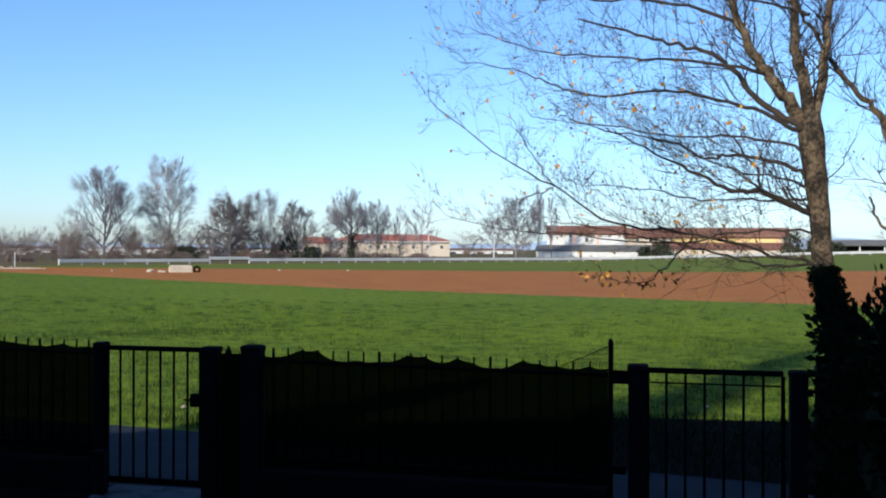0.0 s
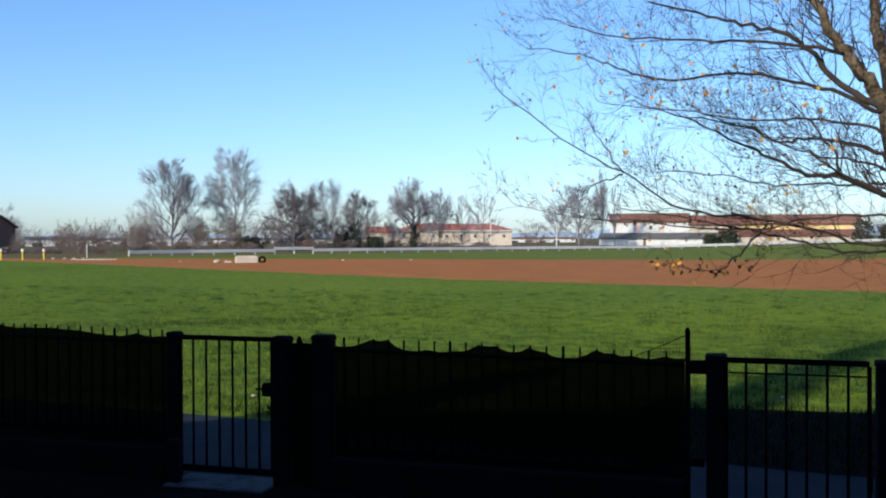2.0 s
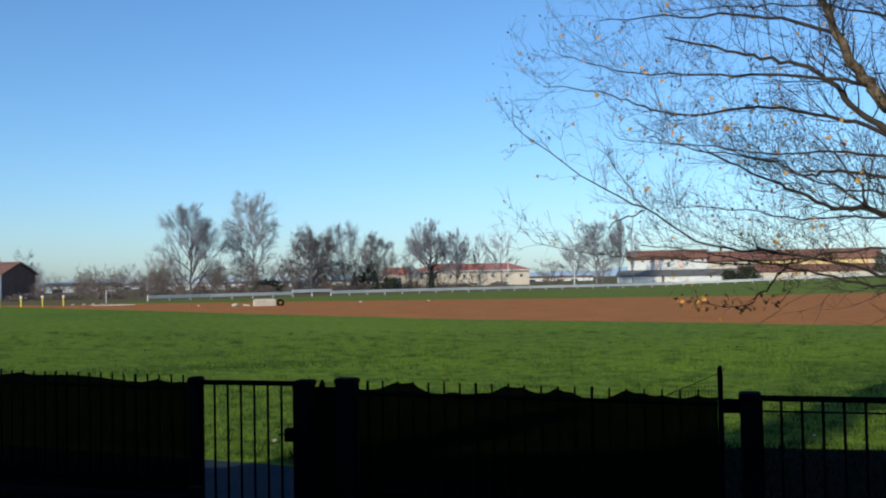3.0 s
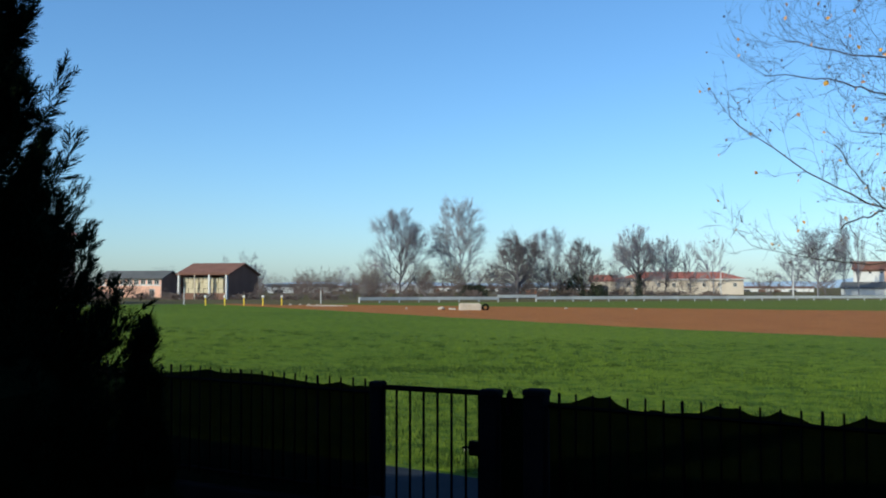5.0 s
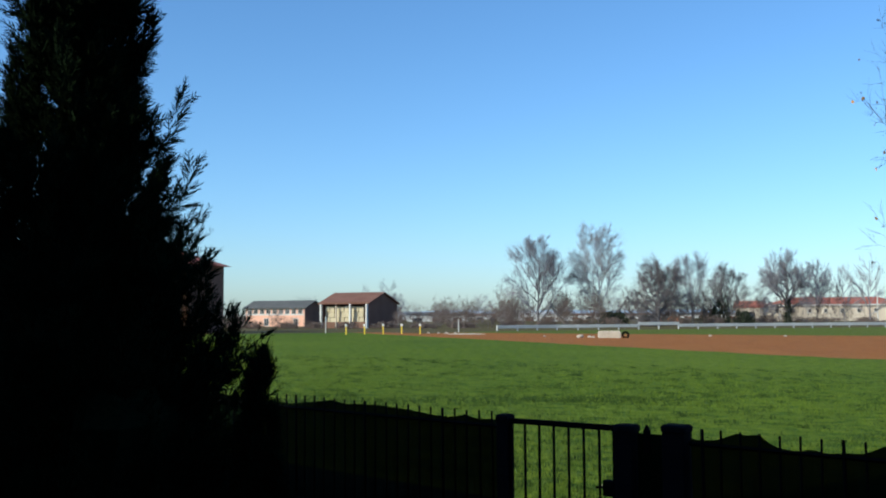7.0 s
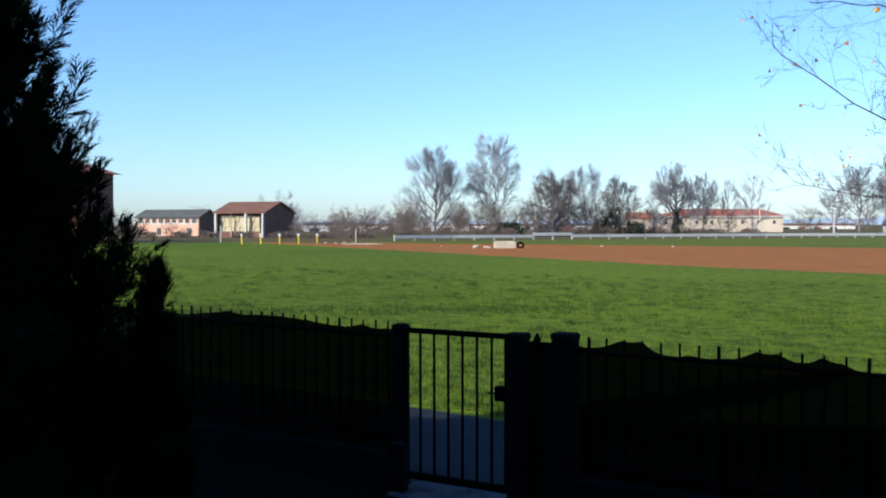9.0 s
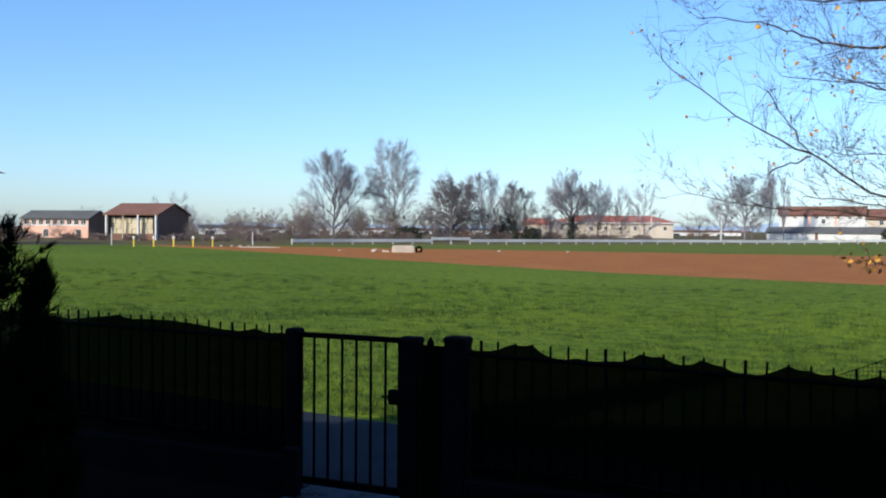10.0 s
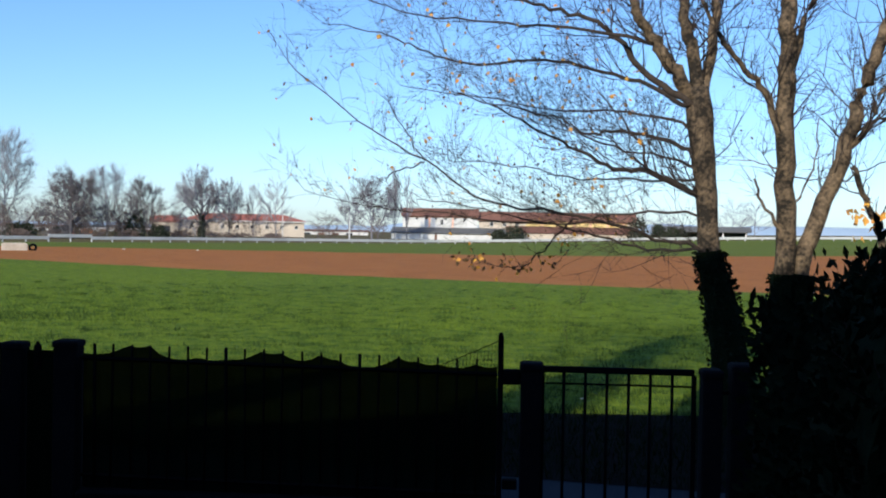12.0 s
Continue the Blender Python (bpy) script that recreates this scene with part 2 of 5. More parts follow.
        s = len(self.v)
        self.v += [tuple(p), tuple(l), tuple(t), tuple(r)]
        self.f += [(s, s + 2, s + 1), (s, s + 3, s + 2)]
        return self

    def mesh(self, name, material, smooth=False):
        me = bpy.data.meshes.new(name)
        me.from_pydata(self.v, [], self.f)
        me.materials.append(material)
        if smooth:
            me.shade_smooth()
        me.update()
        return me


def part(name, shape, material, parent, label="", smooth=False, kind=""):
    ob = new(name, shape.mesh(name, material, smooth) if isinstance(shape, Shape) else shape)
    ob.parent = parent
    return tagged(ob, label, kind=kind)


def thing(name, label, category, at=(0, 0, 0), rz=0, group="", kind="", size=(1, 1, 1)):
    ob = new(name)
    ob.matrix_basis = pose(*at, 0, 0, rz) @ Matrix.Diagonal((*size, 1))
    return tagged(ob, label, category, group, kind)


def solid(name, shape, material, label="", category="", kind="structure", smooth=False):
    return tagged(new(name, shape.mesh(name, material, smooth)), label, category, kind=kind)


def rise(x, y):
    """Height of the land: flat, climbing gently to the far right."""
    return max(0.0, 0.027 * (x + 15)) * min(1.0, max(0.0, (y - 100) / 90))


def spline(pts, steps=4):
    """A smooth line through the points."""
    pts = [Vector(p) for p in pts]
    out = []
    for i in range(len(pts) - 1):
        p0, p1, p2, p3 = pts[max(i - 1, 0)], pts[i], pts[i + 1], pts[min(i + 2, len(pts) - 1)]
        for k in range(steps):
            t = k / steps
            out.append(0.5 * (2 * p1 + (p2 - p0) * t + (2 * p0 - 5 * p1 + 4 * p2 - p3) * t * t + (3 * p1 - p0 - 3 * p2 + p3) * t ** 3))
    return out + [pts[-1]]


# ---- ground, road, house behind ----
g = Shape()
rings = [0.0, 1, 2, 3, 4.5, 6, 7.5, 9, 11, 13, 16, 20, 25, 32, 40, 50, 62, 76, 92, 105, 120, 140, 160, 180, 200, 225, 260, 300, 350, 420, 520, 700, 1000, 1600, 2600, 4000]
SECT = 144
for r in rings:
    for k in range(SECT):
        a = 2 * math.pi * k / SECT
        x, y = r * math.sin(a), -7.5 + r * math.cos(a)
        g.v.append((x, y, rise(min(x, 120), y) + (0.03 * noise.noise((x * 0.25, y * 0.25, 0)) if 14 < r < 110 else 0)))
for i in range(len(rings) - 1):
    for k in range(SECT):
        a, b2 = i * SECT + k, i * SECT + (k + 1) % SECT
        g.f.append((a, a + SECT, b2 + SECT, b2))
solid("ground", g, FIELD, "flat farmland with young green wheat and a ploughed brown strip", "field", smooth=True)
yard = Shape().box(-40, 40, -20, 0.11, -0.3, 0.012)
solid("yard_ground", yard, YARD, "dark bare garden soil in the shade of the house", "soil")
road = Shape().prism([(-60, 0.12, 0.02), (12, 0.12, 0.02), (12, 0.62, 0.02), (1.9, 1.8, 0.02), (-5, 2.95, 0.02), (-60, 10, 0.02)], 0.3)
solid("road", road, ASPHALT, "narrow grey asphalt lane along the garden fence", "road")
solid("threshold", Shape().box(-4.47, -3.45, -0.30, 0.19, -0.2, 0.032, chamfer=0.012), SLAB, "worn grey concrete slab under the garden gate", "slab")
# Unseen house: height, turn and eaves are set by where its shade ends.
wall = Shape()
F_ROT = math.degrees(math.atan(0.36))
hm = pose(0, -9.4, 0, 0, 0, F_ROT)
wall.box(-34, 34, -0.4, 0, -0.2, 8.47, hm)
wall.box(-34, 34, -10, -9.6, -0.2, 8.47, hm)
wall.box(-34, -33.6, -9.6, -0.4, -0.2, 8.47, hm)
wall.box(33.6, 34, -9.6, -0.4, -0.2, 8.47, hm)
solid("house_wall", wall, PLASTER, "plain plastered wall of the house behind", "wall")
# Unseen block, added on the house to shade the tree feet and hedge.
gable = Shape().box(-3.9, 34, -10, 0, 8.69, 10.45, hm)
solid("house_upper_wall", gable, PLASTER, "unseen upper block added to shade the hedge and tree feet", "wall")
solid("house_roof", Shape().box(-34.3, 34.3, -10.3, 0.3, 8.49, 8.67, hm), TILE, "flat eaves of the house behind", "roof")
solid("terrace", Shape().box(-3.2, 3.4, 0.02, 1.9, 0.02, 0.78, pose(0, -9.3, 0, 0, 0, 8)), CONCRETE, "raised concrete terrace at the house", "terrace")


# ---- garden fence and gates, along y = 0 ----
def top(x):
    return 1.366 - 0.0125 * x


def post(x0, x1, zt, name, label, depth=0.11, cap=0.012):
    ob = thing(name, label, "post", ((x0 + x1) / 2, 0, 0), group="fence posts")
    w = (x1 - x0) / 2
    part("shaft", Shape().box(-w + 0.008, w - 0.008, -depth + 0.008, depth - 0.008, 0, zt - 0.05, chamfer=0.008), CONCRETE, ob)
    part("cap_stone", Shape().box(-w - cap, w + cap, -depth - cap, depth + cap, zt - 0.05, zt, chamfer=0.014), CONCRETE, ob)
    return ob


post(-4.570, -4.456, 1.424, "gate_post", "square concrete gate post beside the barred gate", 0.075, 0.0)
post(-3.466, -3.300, 1.408, "gate_post", "wide concrete gate post carrying the lock", 0.075, 0.0)
post(-3.070, -2.876, 1.430, "fence_pillar", "stout fence pillar next to the gate", 0.085, 0.0)
post(0.397, 0.568, 1.356, "gate_post", "square concrete post of the second gate", 0.09, 0.0)
post(1.683, 1.835, 1.340, "gate_post", "square concrete post of the second gate by the hedge", 0.09, 0.0)
post(1.885, 2.05, 1.385, "fence_post", "square concrete post half hidden by the hedge", 0.09, 0.0)

tall = thing("tall_post", "thin tall iron post with a slanted tip", "post", (0.2585, 0, 0))
part("shaft", Shape().box(-0.021, 0.021, -0.021, 0.021, 0, 1.535, chamfer=0.004), IRON, tall)
part("tip", Shape().prism([(-0.021, -0.021, 1.536), (0.021, -0.021, 1.536), (0.008, -0.021, 1.57), (-0.012, -0.021, 1.566)], -0.042), IRON, tall)
cross = thing("connecting_bar", "heavy dark bar between fence and gate post", "bar", (0.335, 0, 0))
part("beam", Shape().box(-0.056, 0.070, -0.03, 0.03, 1.19, 1.30, chamfer=0.008), IRON, cross)
part("lower_beam", Shape().box(-0.053, 0.055, -0.03, 0.03, 0.43, 0.50, chamfer=0.008), IRON, cross)


def gate(x0, x1, zt, bars, name, label, z0=0.10, second=0.0, lock=False):
    ob = thing(name, label, "gate", ((x0 + x1) / 2, 0, 0))
    w = (x1 - x0) / 2
    part("top_rail", Shape().box(-w, w, -0.02, 0.02, zt - 0.045, zt, chamfer=0.005), IRON, ob)
    part("bottom_rail", Shape().box(-w, w, -0.02, 0.02, z0, z0 + 0.06, chamfer=0.005), IRON, ob)
    for s in (-1, 1):
        part("stile", Shape().box(s * w - 0.016, s * w + 0.016, -0.017, 0.017, z0 + 0.061, zt - 0.046), IRON, ob)
    if second:
        part("middle_rail", Shape().box(-w + 0.02, w - 0.02, -0.006, 0.006, second, second + 0.014), IRON, ob)
    bar = Shape().tube([(0, 0, z0 + 0.06), (0, 0, zt - 0.045)], [0.0115, 0.0115], 8).mesh("bar", IRON, True)
    for k in range(bars):
        b = part("bar", bar, IRON, ob)
        b.location.x = -w + (k + 1) * 2 * w / (bars + 1)
    if lock:
        lk = part("lock_box", Shape().box(w - 0.10, w + 0.02, -0.035, 0.035, 0.845, 0.965, chamfer=0.008), IRON, ob)
        part("handle", Shape().tube([(w - 0.06, -0.035, 0.92), (w - 0.06, -0.075, 0.92), (w - 0.13, -0.08, 0.915)], [0.009] * 3, 8), IRON, lk)
    else:
        part("hinge", Shape().tube([(w + 0.012, 0, 0.3), (w + 0.012, 0, 0.42)], [0.015, 0.015], 8), IRON, ob)
    return ob


gate(-4.453, -3.487, 1.395, 6, "garden_gate", "narrow dark iron garden gate with upright bars", lock=True)
gate(0.562, 1.640, 1.332, 6, "second_gate", "dark iron gate with upright bars beside the hedge", second=1.20)
stop = thing("gate_stop", "short dark concrete stump at the foot of the gate post", "post", (-4.42, -0.17, 0))
part("stump", Shape().box(-0.075, 0.06, -0.05, 0.05, 0, 0.435, chamfer=0.012), CONCRETE, stop)


def fence(x0, x1, name, label, humps, step=0.143, sag=0.035, first=0.05, edge=None):
    """Iron picket fence with shade net tied behind it; the net rises at the humps."""
    ob = thing(name, label, "fence", (0, 0, 0))
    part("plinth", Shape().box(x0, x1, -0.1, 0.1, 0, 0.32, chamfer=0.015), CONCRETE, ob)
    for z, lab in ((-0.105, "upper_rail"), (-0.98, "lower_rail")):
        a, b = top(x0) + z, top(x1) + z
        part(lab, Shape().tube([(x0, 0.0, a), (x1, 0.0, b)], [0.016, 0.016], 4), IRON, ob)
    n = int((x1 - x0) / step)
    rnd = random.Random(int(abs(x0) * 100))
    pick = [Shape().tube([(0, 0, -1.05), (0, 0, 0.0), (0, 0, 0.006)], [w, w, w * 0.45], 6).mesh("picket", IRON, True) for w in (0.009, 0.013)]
    for k in range(n + 1):
        x = x0 + first + k * step
        if x > x1 - 0.02:
            break
        p = part("picket", pick[1 if k % 7 == (0 if edge else 4) else 0], IRON, ob)
        p.matrix_basis = pose(x, rnd.uniform(-0.004, 0.004), 1.363 - 0.0153 * x + rnd.uniform(-0.006, 0.006), rnd.uniform(-0.6, 0.6), rnd.uniform(-0.8, 0.8))
    net = Shape()
    m = int((x1 - x0) / 0.025)
    for k in range(m + 1):
        x = x0 + (x1 - x0) * k / m
        z = top(x) - 0.068 + 0.006 * math.sin(x * 9) + sag * 0.25 * abs(math.sin(math.pi * (x - x0 - 0.05) / step / 2))
        for hx, hw, hh, bow in humps:
            u = abs(x - hx) / hw
            if u < 1:
                z = max(z, top(x) - 0.062 + hh * (1 - u ** bow))
        if edge:
            i = max(q for q in range(len(edge) - 1) if edge[q][0] <= x + 1e-6)
            (xa, za), (xb, zb) = edge[i], edge[i + 1]
            u = (x - xa) / (xb - xa)
            z = za + (zb - za) * u - sag * 0.3 * math.sin(math.pi * u) + 0.003 * math.sin(x * 31)
        y = 0.028 + 0.008 * math.sin(x * 21) + 0.005 * math.sin(x * 47)
        net.v += [(x, y, 0.32), (x, y + 0.006, (z + 0.32) / 2), (x, y, z), (x, y + 0.003, 0.32), (x, y + 0.009, (z + 0.32) / 2), (x, y + 0.003, z)]
        if k:
            s = (k - 1) * 6
            net.f += [(s + i, s + 6 + i, s + 7 + i, s + 1 + i) for i in (0, 1)]
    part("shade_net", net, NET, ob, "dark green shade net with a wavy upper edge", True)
    return ob


fence(-2.874, 0.235, "picket_fence", "dark iron picket fence with green shade net", [], first=0.10, edge=[(-2.88, 1.335), (-2.72, 1.33), (-2.51, 1.398), (-2.36, 1.392), (-2.21, 1.308), (-2.02, 1.312), (-1.67, 1.314), (-1.51, 1.379), (-1.37, 1.364), (-1.18, 1.314), (-1.08, 1.367), (-0.93, 1.325), (-0.79, 1.282), (-0.65, 1.293), (-0.49, 1.360), (-0.35, 1.330), (-0.2, 1.318), (-0.06, 1.302), (0.08, 1.322), (0.24, 1.31)])
fence(-14.0, -4.574, "picket_fence", "long dark iron picket fence with green shade net", [(-6.55, 0.5, 0.06, 0.8), (-6.0, 0.7, 0.045, 1.8), (-4.95, 0.15, 0.03, 0.8), (-8.6, 0.8, 0.05, 1.5), (-10.6, 0.9, 0.06, 1.2)], 0.131)
gap = thing("fence_infill", "short dark net panel between gate post and pillar", "fence", (-3.185, 0, 0))
part("panel", Shape().box(-0.112, 0.112, 0.0, 0.02, 0.02, 1.345, chamfer=0.003), NET, gap)
part("spike", Shape().tube([(-0.03, 0, 1.2), (-0.03, 0, 1.37), (-0.03, 0, 1.412)], [0.03, 0.03, 0.008], 8), IRON, gap)
bar_r = thing("side_rail", "thin dark rail between post and hedge", "bar", (1.86, 0, 0))
part("rail", Shape().box(-0.024, 0.024, -0.015, 0.015, 1.16, 1.185), IRON, bar_r)
wire = thing("wire_scrap", "loose triangle of wire mesh tied to the tall post", "wire mesh")
wr = Shape()
for k in range(15):
    x = -0.15 + k * 0.026
    zt = 1.325 + (x + 0.16) * 0.44
    wr.tube([(x, 0.012, 1.30), (x + 0.008, 0.012, zt)], [0.0014, 0.0014], 4)
for k in range(4):
    wr.tube([(-0.16 + 0.07 * k, 0.012, 1.325 + 0.028 * k), (0.24, 0.012, 1.33 + 0.035 * k)], [0.0014, 0.0014], 4)
part("mesh", wr, IRON, wire)
part("edge_wire", Shape().tube([(-0.17, 0.012, 1.318), (0.05, 0.014, 1.412), (0.245, 0.012, 1.502)], [0.0035] * 3, 5), IRON, wire)


# ---- near trees ----
def rvec(rnd, s=1.0):
    return Vector((rnd.uniform(-s, s), rnd.uniform(-s, s), rnd.uniform(-s, s)))


def twig(sh, rnd, p, d, length, r, depth, tips, lift=0.25):
    """A crooked twig with side twigs."""
    n = 3 if length > 0.25 else 2
    pts, q, dd = [p.copy()], p.copy(), d.normalized()
    for _ in range(n):
        dd = (dd + rvec(rnd, 0.22) + Vector((0, 0, lift * 0.3))).normalized()
        q = q + dd * length / n
        pts.append(q.copy())
    sh.tube(pts, [r * (1 - 0.75 * i / n) for i in range(n + 1)], 3 if r < 0.008 else 5, False)
    tips.append((pts[-1], dd))
    if depth > 0:
        for _ in range(rnd.randint(2, 3)):
            i = rnd.randint(1, n)
            b = pts[i - 1].lerp(pts[i], rnd.random())
            side = (dd + rvec(rnd, 0.85)).normalized()
            twig(sh, rnd, b, side, length * rnd.uniform(0.5, 0.85), max(0.0022, r * 0.6), depth - 1, tips, lift)


def limb(sh, tw, rnd, pts, r0, r1, tips, every=0.13, reach=0.85, depth=2, start=0.25, lift=0.25, lean=(0, 0, 0)):
    """A main limb along a smooth line, with twigs along its outer part."""
    line = spline(pts, 5)
    n = len(line)
    for i in range(1, n - 1):
        line[i] = line[i] + rvec(rnd, 0.026)
    rad = [r0 + (r1 - r0) * (i / (n - 1)) ** 0.8 for i in range(n)]
    sh.tube(line, rad, 9 if r0 > 0.04 else 6)
    walked = 0.0
    for i in range(1, n):
        seg = (line[i] - line[i - 1]).length
        walked += seg
        if i / n < start or walked < every:
            continue
        walked = 0.0
        d = (line[i] - line[i - 1]).normalized()
        for _ in range(rnd.randint(1, 2)):
            side = (d * 0.9 + rvec(rnd, 0.9) + Vector(lean) + Vector((0, 0, 0.25))).normalized()
            twig(tw, rnd, line[i], side, reach * rnd.uniform(0.5, 1.2) * (1.15 - 0.5 * i / n), min(0.012, max(0.0035, rad[i] * 0.3)), depth, tips, lift)


def leaves(tips, rnd, share, size, dark=0):
    sh = Shape()
    for p, d in tips:
        if rnd.random() < share:
            sh.leaf(p, rvec(rnd) + Vector((0, 0, -0.7)), Vector((rnd.uniform(-1, 1), rnd.uniform(-1, 1), 0.4)), size * rnd.uniform(0.7, 1.3), 0.75, 0.4)
    return sh


def ivy_sleeve(line, rad, rnd, count, size=0.05):
    sh = Shape()
    sh.tube(line, [r * 1.04 for r in rad], 9)
    for _ in range(count):
        t = rnd.random() * (len(line) - 1.001)
        i = int(t)
        p = line[i].lerp(line[i + 1], t - i)
        a = rnd.uniform(0, 6.283)
        o = Vector((math.cos(a), math.sin(a), 0))
        sh.leaf(p + o * (rad[i] * rnd.uniform(0.95, 1.15)), o + Vector((rnd.uniform(-0.6, 0.6), rnd.uniform(-0.6, 0.6), rnd.uniform(-1, 0.5))), o, size * rnd.uniform(0.7, 1.4), 0.8)
    return sh


def big_tree():
    rnd = random.Random(11)
    ob = thing("plane_tree", "bare tree with mottled tan bark and ivy-wrapped foot", "tree", (3.02, 5.0, -0.18), size=(1.08, 1.08, 1.08))
    o = Vector((2.86, 3.95, 0))
    T = lambda *pts: [Vector(p) - o for p in pts]
    tr, tw, tips = Shape(), Shape(), []
    foot = spline(T((2.86, 3.95, -0.1), (2.80, 3.95, 0.9), (2.71, 3.95, 1.42), (2.62, 3.95, 1.80), (2.54, 3.95, 2.12), (2.50, 3.95, 2.74), (2.43, 3.95, 3.37), (2.38, 3.94, 3.95)), 4)
    n = len(foot)
    rad = [0.21 - 0.075 * min(1, i / 16) + (0.05 * max(0, (i - 20) / 8) - 0.03 * max(0, i - 26)) + 0.006 * math.sin(i * 2.3) for i in range(n)]
    rad = [r * (0.88 if i > 16 else 1.0) for i, r in enumerate(rad)]
    tr.tube(foot, rad, 16)
    part("trunk", tr, BARK, ob, "mottled tan and grey bark", True)
    # Near-black ivy also stands for shade on the trunk foot.
    k = 17
    part("ivy", ivy_sleeve(foot[:k], [r * 1.05 for r in rad[:k]], rnd, 900), IVY, ob, "ivy leaves darkened for the shade round the lower trunk")

    def L(pts, r0, r1, **kw):
        sh = Shape()
        x, y, z = pts[0]
        if x > 2.15:
            pts = [(float(np.interp(z, (2.12, 2.74, 3.37, 3.95), (2.54, 2.50, 2.43, 2.38))), 3.95, z - 0.08)] + pts
        limb(sh, tw, rnd, T(*pts), r0 if r0 > 0.07 else r0 * 0.86, r1, tips, **kw)
        part("limb", sh, BARK if r0 > 0.07 else TWIG, ob, "", True)

    L([(2.34, 3.95, 3.8), (2.12, 3.9, 4.11), (1.92, 3.85, 4.38), (1.74, 3.82, 4.65), (1.58, 3.8, 5.0), (1.3, 3.8, 5.8), (1.1, 3.9, 6.8)], 0.105, 0.03, start=0.2, reach=0.9, depth=3)
    L([(2.38, 3.95, 3.8), (2.30, 4.0, 4.45), (2.23, 4.05, 4.8), (2.2, 4.15, 5.4), (2.05, 4.3, 6.6), (2.1, 4.5, 7.4)], 0.10, 0.03, start=0.2, depth=3)
    L([(2.44, 3.95, 3.85), (2.56, 4.1, 4.5), (2.62, 4.3, 5.03), (2.75, 4.5, 5.8), (3.0, 4.8, 6.9)], 0.085, 0.025, start=0.2, depth=3)
    # long limbs that reach over the field
    L([(2.24, 3.9, 3.8), (1.86, 4.2, 4.1), (1.58, 4.4, 4.5), (1.3, 4.6, 4.8), (0.75, 4.9, 5.05), (0.2, 5.3, 5.3), (-0.5, 5.7, 5.6)], 0.06, 0.012, reach=1.0, depth=3)
    L([(2.2, 3.9, 3.76), (1.78, 4.3, 4.06), (1.3, 4.7, 4.28), (0.72, 5.1, 4.45), (-0.3, 5.7, 4.5), (-1.0, 6.25, 4.8), (-1.61, 6.66, 5.10), (-2.5, 7.0, 5.3)], 0.042, 0.006, reach=1.0, depth=3)
    L([(2.36, 3.9, 3.2), (1.95, 4.2, 3.42), (1.5, 4.5, 3.5), (1.15, 4.7, 3.5), (0.8, 4.8, 3.72), (-0.1, 5.2, 3.95), (-0.75, 5.5, 4.2)], 0.04, 0.006, reach=0.95, depth=3)
    L([(2.38, 3.95, 2.74), (1.84, 4.08, 3.02), (1.52, 4.4, 3.05), (1.02, 4.8, 3.34), (0.55, 5.1, 3.62), (-0.1, 5.4, 4.0)], 0.055, 0.008, every=0.09, reach=1.0, depth=3, start=0.12)
    L([(1.84, 4.08, 3.02), (1.80, 4.1, 3.3), (1.6, 4.3, 3.6), (1.3, 4.5, 4.0)], 0.025, 0.006, reach=0.7)
    L([(2.42, 3.9, 2.16), (2.0, 4.2, 2.25), (1.1, 4.6, 2.52), (0.05, 4.8, 2.66), (-0.78, 4.87, 3.16), (-1.62, 5.1, 3.66), (-2.65, 5.5, 4.5)], 0.035, 0.006, every=0.085, reach=0.9, depth=3, start=0.15)
    L([(2.42, 3.95, 2.53), (1.5, 4.3, 2.53), (0.78, 4.7, 2.4), (-0.75, 5.2, 2.54), (-1.5, 5.25, 2.58), (-2.35, 5.3, 2.79)], 0.025, 0.004, every=0.12, reach=0.6, depth=3)
    L([(2.45, 3.85, 2.12), (1.9, 4.2, 2.12), (1.2, 4.7, 2.3), (0.6, 5.0, 2.45), (-0.2, 5.2, 2.6), (-0.9, 5.4, 2.7)], 0.03, 0.005, every=0.09, reach=0.8, depth=3, start=0.15)
    L([(1.05, 4.7, 2.46), (0.82, 4.9, 2.2), (0.55, 5.1, 1.92), (0.3, 5.2, 1.86), (-0.22, 5.18, 1.95)], 0.016, 0.004, every=0.12, reach=0.3, depth=1, lift=-0.1)
    L([(-0.76, 4.87, 3.14), (-1.0, 4.9, 3.06), (-1.22, 4.9, 2.95)], 0.014, 0.008, reach=0.2, start=0.9)
    L([(-0.76, 4.87, 3.16), (-1.0, 4.9, 3.5), (-1.3, 5.0, 3.95)], 0.014, 0.004, reach=0.6, start=0.2)
    L([(2.42, 4.0, 3.0), (2.2, 4.6, 3.2), (1.6, 5.4, 3.4), (0.9, 6.2, 3.8), (0.1, 6.9, 4.2)], 0.03, 0.006, reach=0.9, depth=3)
    L([(2.50, 3.95, 3.1), (2.75, 4.2, 3.3), (3.0, 4.5, 3.7)], 0.014, 0.005, reach=0.6)
    L([(1.6, 3.8, 5.0), (0.8, 4.4, 5.45), (-0.2, 5.0, 5.7), (-1.4, 5.6, 5.9)], 0.035, 0.006, reach=1.0, depth=3)
    L([(1.9, 3.85, 4.4), (1.0, 4.6, 4.75), (0.0, 5.3, 4.95), (-1.2, 6.0, 5.25), (-2.2, 6.5, 5.7)], 0.032, 0.005, reach=1.0, depth=3)
    L([(2.2, 4.1, 5.2), (1.6, 4.8, 5.6), (0.7, 5.6, 5.9), (-0.3, 6.2, 6.1)], 0.03, 0.006, reach=1.0, depth=3)
    L([(2.3, 3.95, 3.5), (1.7, 4.6, 3.75), (0.9, 5.3, 3.85), (-0.1, 6.0, 4.1), (-1.3, 6.6, 4.35)], 0.03, 0.005, reach=0.9, depth=3)
